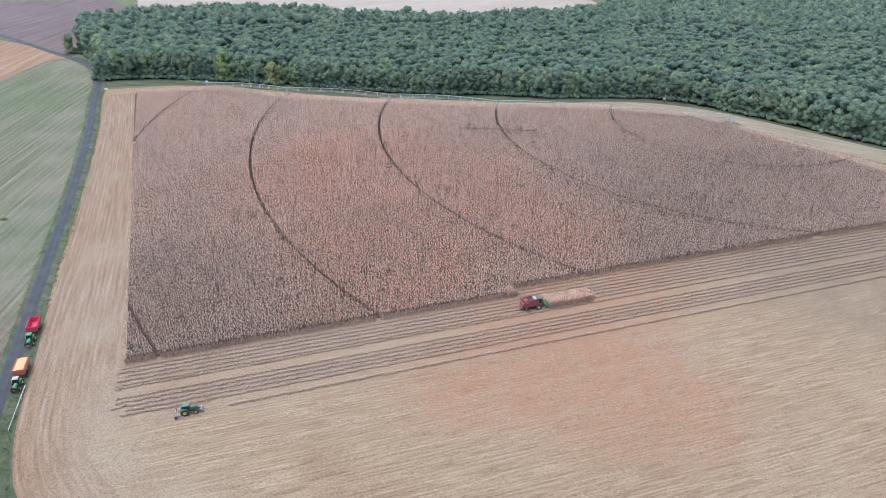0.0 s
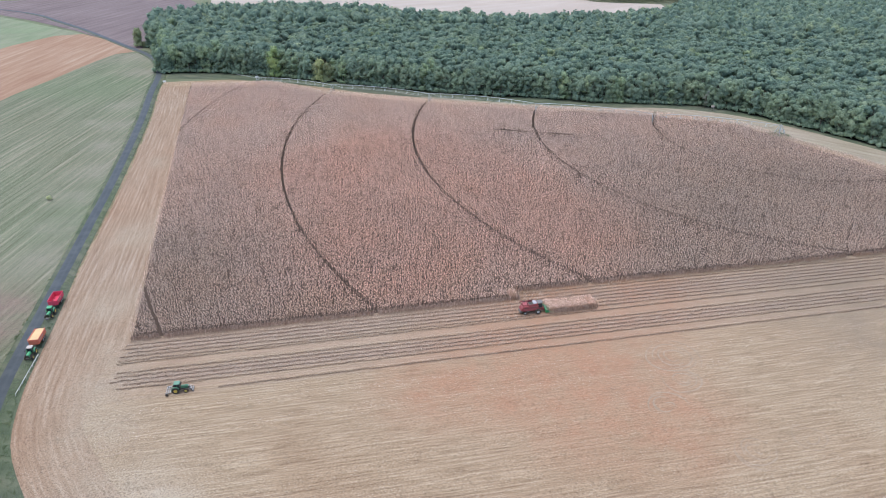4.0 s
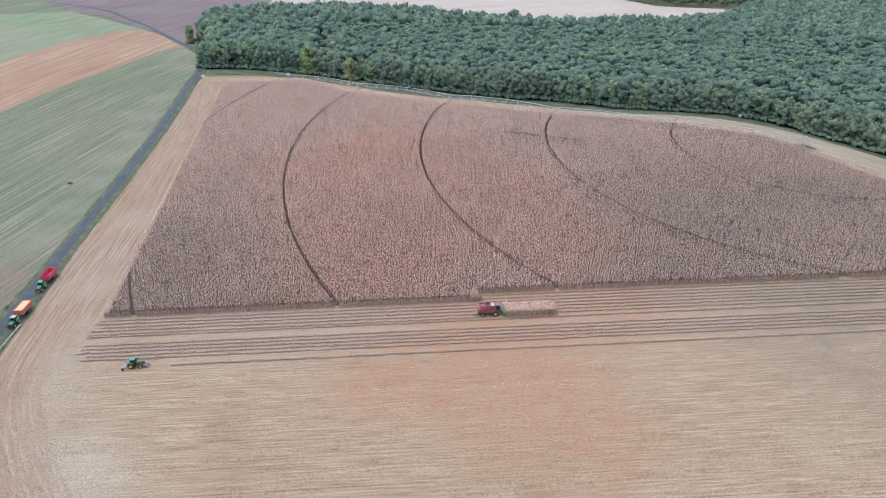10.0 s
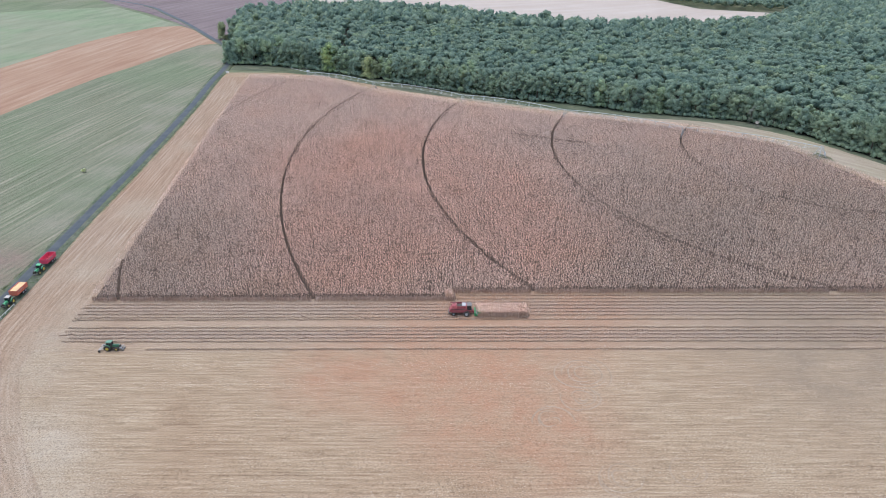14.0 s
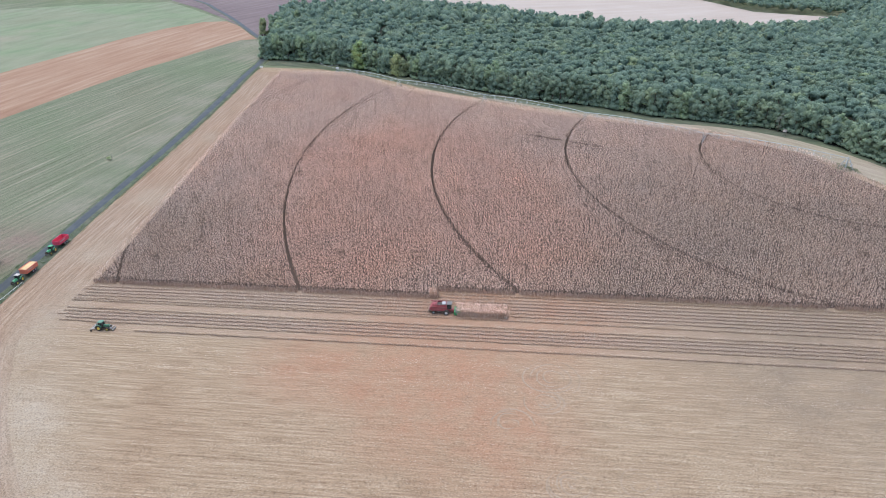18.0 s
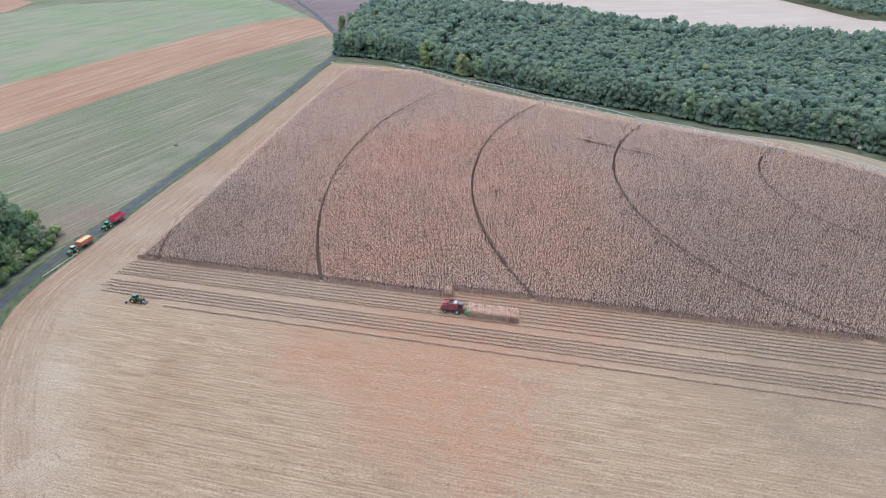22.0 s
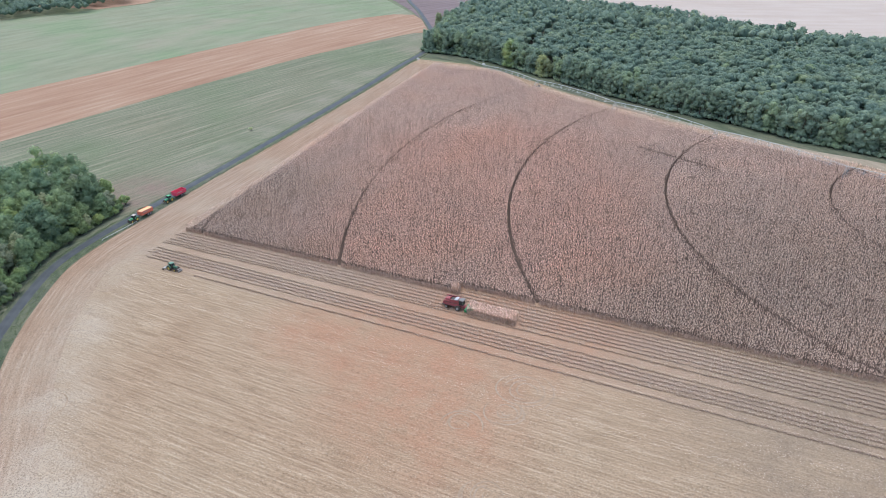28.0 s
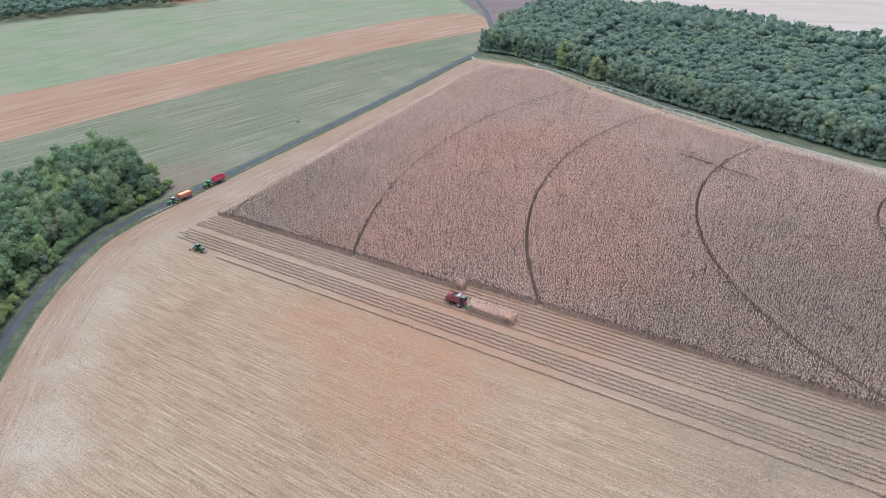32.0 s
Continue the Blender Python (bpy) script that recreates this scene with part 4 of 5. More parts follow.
y = row_y(x, rng.choice([-11.0, -13, -14.5, -16.5, -18, -23.2, -24.6, -26.4, -36, -42], len(x)) + rng.normal(0, 0.9, len(x)))
k = y < front_y(x) - 0.3
p = np.vstack([np.c_[x, y][k], row_husks])
v, f = scatter([t[0] for t in HUSK_T], [t[1] for t in HUSK_T], np.c_[p, gz(p[:, 0], p[:, 1]) + 0.14], rng.uniform(0, 6.28, len(p)), rng.uniform(0.35, 0.75, len(p)), rng.integers(0, 4, len(p)))
tagged(new("maize_husks", fast_mesh("maize_husks", v, f, HUSK)), "pale husks and straw scattered over the stubble", "husks", kind="stuff")

# verge grass
k = (ROAD[:, 1] < 222) & (ROAD[:, 1] > -150)
base, rt = ROAD[k], road_right[k]
n = 7500
ii = rng.integers(0, len(base) - 1, n)
tt = rng.random(n)[:, None]
side = np.where(rng.random(n) < 0.74, rng.uniform(1.95, 4.2, n), -rng.uniform(1.1, 2.5, n))
p = base[ii] * (1 - tt) + base[ii + 1] * tt + rt[ii] * side[:, None]
p = p[(p[:, 1] < 10) | (rng.random(n) < 0.4)]
n = len(p)
GRASS_T = [tuft(rng, 7, 0.30, 0.22) for _ in range(5)]
v, f = scatter([t[0] for t in GRASS_T], [t[1] for t in GRASS_T], np.c_[p, gz(p[:, 0], p[:, 1]) + 0.1], rng.uniform(0, 6.28, n), rng.uniform(0.45, 1.1, n), rng.integers(0, 5, n))
tagged(new("verge_grass", fast_mesh("verge_grass", v, f, GRASS)), "tufts of green grass along the road", "grass", kind="stuff")

# ---- trees ----
tmp = bmesh.new()
bmesh.ops.create_icosphere(tmp, subdivisions=1, radius=1)
tmp.verts.ensure_lookup_table()
ICO_V = np.array([v.co[:] for v in tmp.verts])
ICO_F = np.array([[v.index for v in f.verts] for f in tmp.faces])
tmp.free()


def crown_arrays(seed, width, z0, z1, lobes, leaves, size, core=0.78, skirt=0, dome=0.0):
    """A crown of many leaf clumps on uneven lobes: arrays, and the lobes' places."""
    r = np.random.default_rng(seed)
    cz, hh = (z0 + z1) / 2, (z1 - z0) / 2
    c, rad = [], []
    for k in range(lobes):
        while True:
            d = r.uniform(-1, 1, 3)
            if np.linalg.norm(d) < 1:
                break
        lr = width / 2 * r.uniform(0.34, 0.55)
        c.append((d[0] * (width / 2 - lr * 0.7), d[1] * (width / 2 - lr * 0.7), cz + d[2] * max(hh - lr * 0.7, 0.2)))
        rad.append(lr)
    for k in range(skirt):
        a, lr = 6.28 * k / skirt + r.uniform(-0.3, 0.3), width * r.uniform(0.17, 0.24)
        c.append((math.cos(a) * width * 0.30, math.sin(a) * width * 0.30, lr * r.uniform(0.75, 1.3)))
        rad.append(lr)
    lobes += skirt
    c[0] = (r.normal(0, 0.3), r.normal(0, 0.3), z1 - rad[0] * 0.9)
    if dome:
        # one broad head with smaller bulges round it
        rad[0] = width / 2 * dome
        c[0] = (0, 0, z1 - rad[0] * 1.05)
        for k in range(1, lobes):
            a, e = 6.28 * k / (lobes - 1) + r.uniform(-0.5, 0.5), r.uniform(-0.1, 0.9)
            rad[k] = width / 2 * r.uniform(0.30, 0.44)
            q = width / 2 - rad[k]
            c[k] = (math.cos(a) * math.cos(e) * q, math.sin(a) * math.cos(e) * q, c[0][2] + math.sin(e) * q * 0.9)
    c, rad = np.array(c), np.array(rad)
    V, F, base = [], [], 0
    for p, q in zip(c, rad):
        w = ICO_V * (q * core) * (1 + r.normal(0, 0.12, (len(ICO_V), 1))) + p
        V.append(w)
        F.append(ICO_F + base)
        base += len(w)
    k = r.choice(lobes, leaves, p=rad**2 / (rad**2).sum())
    d = r.normal(0, 1, (leaves, 3))
    d /= np.linalg.norm(d, axis=1)[:, None]
    low = d[:, 2] < -0.35
    d[low, 2] *= -0.6
    pos = c[k] + d * (rad[k] * r.uniform(0.72, 1.22, leaves))[:, None]
    # drop leaves that lie deep inside other lobes
    deep = (np.linalg.norm(pos[:, None] - c[None], axis=2) < rad[None] * 0.72).any(1)
    pos, d = pos[~deep], d[~deep]
    n = len(pos)
    e1 = np.cross(d, r.normal(0, 1, (n, 3)))
    e1 /= np.linalg.norm(e1, axis=1)[:, None]
    e2 = np.cross(d, e1) + d * r.uniform(-0.9, 0.9, (n, 1))
    s = size * r.uniform(0.6, 1.4, (n, 1))
    V.append(np.stack([pos + e1 * s, pos - e1 * s * 0.5 + e2 * s * 0.8, pos - e1 * s * 0.5 - e2 * s * 0.8], 1).reshape(-1, 3))
    F.append(np.arange(3 * n).reshape(-1, 3) + base)
    return np.vstack(V), np.vstack(F), c


def trunk_bm(height, r0, targets, seed):
    """A tapered, slightly bent trunk with limbs that reach into the crown."""
    r = random.Random(seed)
    bm = bmesh.new()
    p, q = Vector((0, 0, -0.2)), r0
    for k in range(4):
        nxt = Vector((r.uniform(-0.12, 0.12), r.uniform(-0.12, 0.12), height * (k + 1) / 4))
        rod(bm, p, nxt, q, q * 0.78, 7)
        p, q = nxt, q * 0.78
    for t in targets[:4]:
        start = Vector((0, 0, height * r.uniform(0.5, 0.95)))
        mid = start.lerp(Vector(t), 0.55) + Vector((0, 0, 0.3))
        rod(bm, start, mid, r0 * 0.42, r0 * 0.28, 5)
        rod(bm, mid, Vector(t), r0 * 0.28, r0 * 0.08, 5)
    return bm


def make_tree(name, seed, width, height, z0, lobes, leaves, size, leafmat, label, category="tree", core=0.78, skirt=0):
    """One tree of trunk and crown; kept as a pattern for its copies."""
    v, f, c = crown_arrays(seed, width, z0, height, lobes, leaves, size, core, skirt)
    e = thing(name, Matrix.Translation((0, 0, 0)), label, category)
    part("trunk", trunk_bm(height * 0.62, 0.16 + width * 0.022, [tuple(t) for t in c], seed), BARK, e)
    cr = new("crown", fast_mesh("crown", v, f, leafmat))
    cr.parent = e
    return e


def place_trees(protos, spots, group, rng, smin=0.85, smax=1.2):
    """Each pattern stands at its first spot, its copies at the others."""
    used = set()
    for x, y, k, s in spots:
        m = Matrix.LocRotScale((x, y, float(gz(x, y)) + 0.05), Euler((0, 0, rng.uniform(0, 6.28))), (s, s, s * rng.uniform(0.92, 1.08)))
        src = protos[k]
        if k not in used:
            used.add(k)
            src.matrix_basis = m
            tagged(src, group=group)
        else:
            o = copy_thing(src, Matrix())
            o.matrix_basis = m
    return used


def jitter_grid(poly, d, rng, jit=0.42):
    a = np.array(poly)
    x, y = np.meshgrid(np.arange(a[:, 0].min(), a[:, 0].max(), d), np.arange(a[:, 1].min(), a[:, 1].max(), d * 0.87), indexing="ij")
    x = x + (np.arange(x.shape[1]) % 2)[None] * d / 2
    x, y = (x + rng.uniform(-jit, jit, x.shape) * d).ravel(), (y + rng.uniform(-jit, jit, y.shape) * d).ravel()
    k = inside(x, y, poly)
    return np.c_[x[k], y[k]]


def edge_distance(p, poly):
    best = np.full(len(p), 1e9)
    n = len(poly)
    for i in range(n):
        a, b = np.array(poly[i], float), np.array(poly[(i + 1) % n], float)
        ab = b - a
        t = np.clip(((p - a) @ ab) / (ab @ ab), 0, 1)
        best = np.minimum(best, np.linalg.norm(p - (a + t[:, None] * ab), axis=1))
    return best


rng = np.random.default_rng(21)
YELLOW_AT = (49.6, 177.3)
# forest edge towards the maize and the road: trees of their own
EDGE = [make_tree("oak_tree", 100 + k, rng.uniform(4.8, 6.6), rng.uniform(10.5, 13.0), 0.6, 20, 1400, 0.30, LEAF, "leafy green oak at the forest edge, branches down to the grass", core=0.74, skirt=6) for k in range(9)]
line = np.array(FOREST[:18], float)
line = np.vstack([FOREST[-4:], line])
seg = np.r_[0, np.cumsum(np.linalg.norm(np.diff(line, axis=0), axis=1))]
spots = []
for row, (inset, gap) in enumerate(((2.4, 3.1), (6.0, 4.4))):
    s = rng.uniform(0, 2)
    while s < seg[-1]:
        x, y = np.interp(s, seg, line[:, 0]), np.interp(s, seg, line[:, 1])
        x2, y2 = np.interp(s + 1, seg, line[:, 0]), np.interp(s + 1, seg, line[:, 1])
        t = np.array([x2 - x, y2 - y])
        t /= max(np.linalg.norm(t), 1e-6)
        o = inset + rng.uniform(-0.8, 0.9)
        if np.hypot(x - t[1] * o - YELLOW_AT[0], y + t[0] * o - YELLOW_AT[1]) > 5.5:
            spots.append((x - t[1] * o, y + t[0] * o, int(rng.integers(0, 9)), rng.uniform(0.82, 1.12) * (1.12 if x < 34 else 1.0)))
        s += gap * rng.uniform(0.75, 1.3)
place_trees(EDGE, spots[:300], "trees of the forest edge", rng)
yellow = make_tree("yellow_tree", 140, 8.0, 11.5, 0.6, 15, 1300, 0.40, LEAF_YELLOW, "yellowing tree at the forest edge", skirt=6)
place_trees([yellow], [(47.0, 179.0, 0, 0.77), (49.3, 177.2, 0, 0.89), (51.8, 175.4, 0, 0.72), (-28.5, 290.1, 0, 0.94)], "yellowing trees", rng)
light = make_tree("oak_tree", 142, 7.4, 12.5, 0.6, 18, 1500, 0.34, LEAF_LIGHT, "fresh light green oak at the forest edge", skirt=6)
place_trees([light], [(30.8, 193.0, 0, 1.15)], "trees of the forest edge", rng)
pale = make_tree("pale_tree", 141, 2.6, 7.6, 0.8, 12, 1300, 0.18, LEAF_PALE, "small pale half-bare tree on the grass margin", core=0.55)
place_trees([pale], [(190.3, 74.6, 0, 1.00)], "", rng)

# forest behind: joined
FT = [crown_arrays(200 + k, rng.uniform(5.0, 6.8), 6.0, rng.uniform(10.6, 13.0), 6, 150, 0.31, 0.90, dome=0.80)[:2] for k in range(10)]
FT2 = [crown_arrays(230 + k, rng.uniform(8.2, 10.4), 4.5, rng.uniform(10.8, 13.2), 3, 30, 0.95, 0.92, dome=0.78)[:2] for k in range(8)]
FT3 = [crown_arrays(250 + k, rng.uniform(6.4, 8.0), 2.5, rng.uniform(9.5, 11.5), 4, 60, 0.62, 0.86, dome=0.72)[:2] for k in range(8)]
p = jitter_grid(FOREST, 4.5, rng, 0.33)
d = edge_distance(p, FOREST)
far = np.hypot(p[:, 0] - 20, p[:, 1] + 140)
lane = LANE_X + (p[:, 1] - LANE_Y) * LANE_K
near = (far < 430) & (d > 7.6) & (np.abs(p[:, 0] - lane) > 1.7)
a = p[near]
old = np.where(a[:, 0] < (LANE_X + (a[:, 1] - LANE_Y) * LANE_K), 1.15, 1.0)
v, f = scatter([t[0] for t in FT], [t[1] for t in FT], np.c_[a, gz(a[:, 0], a[:, 1])], rng.uniform(0, 6.28, len(a)), np.c_[rng.uniform(0.80, 1.18, len(a)) * old, rng.uniform(0.88, 1.07, len(a)) * old**0.4], rng.integers(0, 10, len(a)))
tagged(new("forest", fast_mesh("forest", v, f, LEAF_FAR)), "dense broadleaf forest canopy of grey-green crowns", "forest", kind="stuff")
p = jitter_grid(FOREST, 6.6, rng)
d = edge_distance(p, FOREST)
far = np.hypot(p[:, 0] - 20, p[:, 1] + 120)
a = p[(far >= 427) & (d > 2)]
v, f = scatter([t[0] for t in FT2], [t[1] for t in FT2], np.c_[a, gz(a[:, 0], a[:, 1])], rng.uniform(0, 6.28, len(a)), np.c_[rng.uniform(0.8, 1.1, len(a)), rng.uniform(0.85, 1.12, len(a))], rng.integers(0, 8, len(a)))
tagged(new("far_forest", fast_mesh("far_forest", v, f, LEAF_FAR)), "far part of the broadleaf forest", "forest", kind="stuff")
# tall trees that stand above the far edge
tall = make_tree("tall_tree", 150, 13, 19, 3.0, 12, 500, 1.0, LEAF, "tall tree standing above the far forest edge")
place_trees([tall], [(196.7, 329.3, 0, 0.72), (257.2, 268.6, 0, 0.72), (184.0, 338.0, 0, 0.52), (232.0, 292.0, 0, 0.5), (214.0, 312.0, 0, 0.46), (142.0, 372.0, 0, 0.62)], "tall trees at the far forest edge", rng)

# far woods beyond the fields
for poly in ([(-433.2, 164.9), (-367.8, 247.3), (-349.7, 282.4), (-320.3, 312.2), (-316.5, 324.9), (-362.7, 336.8), (-493.2, 318.0), (-650.3, 165.5), (-602.0, 107.5)],             [(-329.3, 331.4), (-313.8, 371.6), (-364.5, 419.0), (-517.3, 443.1), (-479.7, 371.5)], [(384.0, 428.0), (381.0, 497.0), (376.0, 570.0), (520.0, 610.0), (570.0, 478.0), (466.0, 392.0), (432.0, 394.0)]):
    a = jitter_grid(poly, 6.2, rng)
    v, f = scatter([t[0] for t in FT3], [t[1] for t in FT3], np.c_[a, gz(a[:, 0], a[:, 1])], rng.uniform(0, 6.28, len(a)), np.c_[rng.uniform(0.8, 1.1, len(a)), rng.uniform(0.85, 1.15, len(a))], rng.integers(0, 8, len(a)))
    v[:, 2] -= 1.5
    tagged(new("far_wood", fast_mesh("far_wood", v, f, LEAF_FAR)), "small broadleaf wood beyond the fields", "wood", kind="stuff")

# the wood in the bend of the road
WOOD = [(-65.8, 4.6), (-69.0, 8.8), (-76.0, 11.6), (-84.0, 14.6), (-96.2, 14.6), (-103.1, 4.9), (-104.1, -10.0), (-105.6, -24.6), (-105.5, -47.3), (-101.5, -87.2), (-61.1, -102.7), (-42.0, -87.4), (-49.8, -72.5), (-57.5, -59.0), (-64.1, -42.7), (-67.9, -25.3), (-67.3, -7.7)]
KINDS = [("broadleaf_tree", 300, 6.4, 12.2, 1.0, LEAF_NEAR, "broad dark green tree in the roadside wood"), ("broadleaf_tree", 301, 5.6, 11.0, 0.8, LEAF_LIGHT, "fresh light green tree in the roadside wood"),
         ("broadleaf_tree", 302, 6.8, 13.0, 1.2, LEAF_NEAR, "tall dark green tree in the roadside wood"), ("broadleaf_tree", 303, 5.4, 8.6, 0.6, LEAF_LIGHT, "bushy green tree in the roadside wood"),
         ("broadleaf_tree", 304, 6.0, 11.5, 0.8, LEAF_NEAR, "grey-green tree in the roadside wood"),
         ("broadleaf_tree", 305, 5.0, 9.5, 0.8, LEAF_SILVER, "pale silvery-green tree in the roadside wood")]
NEAR = [make_tree(nm, sd, w, h, z0, 22, 2500, 0.27, lm, lb, core=0.70, skirt=4) for nm, sd, w, h, z0, lm, lb in KINDS]
a = jitter_grid(WOOD, 4.3, rng, 0.38)
dd = edge_distance(a, WOOD)
a = a[dd > 1.2]
dd = edge_distance(a, WOOD)
spots = []
for (x, y), e in zip(a, dd):
    k = 3 if e < 3.4 and x > -88 else int(rng.choice([0, 1, 2, 4, 5], p=[0.28, 0.22, 0.22, 0.22, 0.06]))
    if np.hypot(x + 68.5, y - 3) < 3.0:
        continue
    s = rng.uniform(0.90, 1.10) * (1.28 if np.hypot(x + 88, y - 7) < 8 else 1.18 if np.hypot(x + 86, y - 1) < 15 else 1.05)
    s *= 0.88 if x > -83 and y > 4 else 1.0
    spots.append((x, y, k, s))
spots += [(-67.9, 1.4, 5, 0.80), (-69.5, 5.1, 5, 0.70), (-77.2, -12.1, 5, 1.05), (-67.5, -7.7, 5, 0.55), (-62.9, -44.8, 5, 0.60)]
place_trees(NEAR, spots, "trees of the roadside wood", rng)
SHRUB = [make_tree("shrub", 320 + k, 3.2, 2.9, 0.2, 9, 1300, 0.17, LEAF_SHRUB, "low yellow-green shrub at the foot of the wood", "shrub") for k in range(3)]
spots = []
ln = smooth_line([(-67.8, 9.1), (-66.4, 1.6), (-67.5, -8.7), (-67.8, -22.4), (-66.0, -34.7), (-62.0, -44.9), (-56.5, -59.1), (-49.4, -71.5), (-39.9, -89.7)], 1.7)
for x, y in ln:
    spots.append((x + rng.uniform(-0.8, 0.5), y + rng.uniform(-0.8, 0.8), int(rng.integers(0, 3)), rng.uniform(0.75, 1.35)))
place_trees(SHRUB, spots, "shrubs along the roadside wood", rng)
bush = make_tree("bush", 340, 2.0, 0.9, 0.3, 8, 900, 0.13, LEAF_BUSH, "single low pale green bush in the weedy field", "bush", core=0.45)
place_trees([bush], [(-59.53, 79.86, 0, 1.0)], "", rng)

# ---- machines ----
def on_ground(x, y, turn, size=0.75):
    """A place on the land, turned, upright; on the plan a metre is 0.77."""
    return Matrix.LocRotScale((x, y, float(gz(x, y)) + 0.10), Euler((0, 0, radians(turn))), (size, size, size))


def tractor(x, y, turn, roof_mat, label, ground=0.0, loader=False, body_mat=None):
    """A farm tractor that faces its own +x."""
    body_mat = body_mat or GREEN
    m = on_ground(x, y, turn)
    m.translation.z += ground
    e = thing("tractor", m, label, "tractor")
    bm = box(bmesh.new(), -0.9, 1.9, -0.28, 0.28, 0.55, 1.05, 0.05)
    box(bm, -1.3, -0.7, -0.5, 0.5, 0.6, 1.3, 0.06)
    part("chassis", bm, DARK, e)
    bm = box(bmesh.new(), 0.35, 2.35, -0.42, 0.42, 1.0, 1.72, 0.1, (0.94, 0.8), (-0.05, 0))
    hood = part("hood", bm, body_mat, e)
    part("grille", box(bmesh.new(), 2.30, 2.38, -0.32, 0.32, 1.05, 1.5, 0.02), DARK, hood)
    for s in (-1, 1):
        part("headlight", box(bmesh.new(), 2.27, 2.37, s * 0.22 - 0.09, s * 0.22 + 0.09, 1.52, 1.62, 0.02), WHITE, hood)
    bm = box(bmesh.new(), -1.05, 0.40, -0.72, 0.72, 1.25, 2.55, 0.06, (0.86, 0.9), (-0.03, 0))
    cab = part("cab", bm, GLASS, e, "dark glazed cab")
    for px, py in ((0.38, 0.70), (0.38, -0.70), (-1.03, 0.70), (-1.03, -0.70), (-0.35, 0.72), (-0.35, -0.72)):
        part("cab_post", rod(bmesh.new(), (px, py, 1.25), (px * 0.86 - 0.05, py * 0.92, 2.56), 0.05), DARK, cab)
    part("cab_roof", box(bmesh.new(), -1.15, 0.45, -0.78, 0.78, 2.55, 2.75, 0.08, (0.9, 0.9)), roof_mat, cab)
    for s in (-1, 1):
        bm = bmesh.new()
        for k in range(7):
            a0, a1 = math.pi * (0.12 + 0.13 * k), math.pi * (0.12 + 0.13 * (k + 1))
            q = [bm.verts.new((-0.85 + 0.98 * math.cos(a), s * yy, 0.88 + 0.98 * math.sin(a))) for a in (a0, a1) for yy in (0.62, 1.12)]
            bm.faces.new((q[0], q[1], q[3], q[2]))
        bmesh.ops.remove_doubles(bm, verts=bm.verts, dist=0.01)
        bmesh.ops.solidify(bm, geom=bm.faces[:], thickness=0.04)
        part("fender", bm, body_mat, e)
        wheel(e, -0.85, s * 0.92, 0.88, 0.52, YELLOW)
        wheel(e, 1.65, s * 0.88, 0.60, 0.42, YELLOW)
        bm = rod(bmesh.new(), (0.3, s * 0.7, 1.9), (0.5, s * 1.15, 1.95), 0.02)
        box(bm, 0.45, 0.52, s * 1.15 - 0.1, s * 1.15 + 0.1, 1.8, 2.1, 0.01)
        part("mirror", bm, DARK, e)
    part("exhaust", rod(rod(bmesh.new(), (0.45, -0.48, 1.4), (0.45, -0.48, 2.6), 0.06), (0.45, -0.48, 2.6), (0.36, -0.48, 2.75), 0.06), DARK, e)
    part("front_axle", rod(bmesh.new(), (1.65, -0.8, 0.6), (1.65, 0.8, 0.6), 0.09), DARK, e)
    part("rear_axle", rod(bmesh.new(), (-0.85, -0.9, 0.88), (-0.85, 0.9, 0.88), 0.12), DARK, e)
    if loader:
        bm = bmesh.new()
        for s in (-1, 1):
            rod(bm, (2.3, s * 0.38, 0.75), (3.1, s * 0.42, 0.55), 0.05)
        box(bm, 2.95, 3.25, -0.5, 0.5, 0.35, 0.85, 0.05)
        part("front_linkage", bm, GREY, e)
    else:
        part("front_weight", box(bmesh.new(), 2.35, 2.75, -0.4, 0.4, 0.5, 0.95, 0.06), DARK, e)
    return e


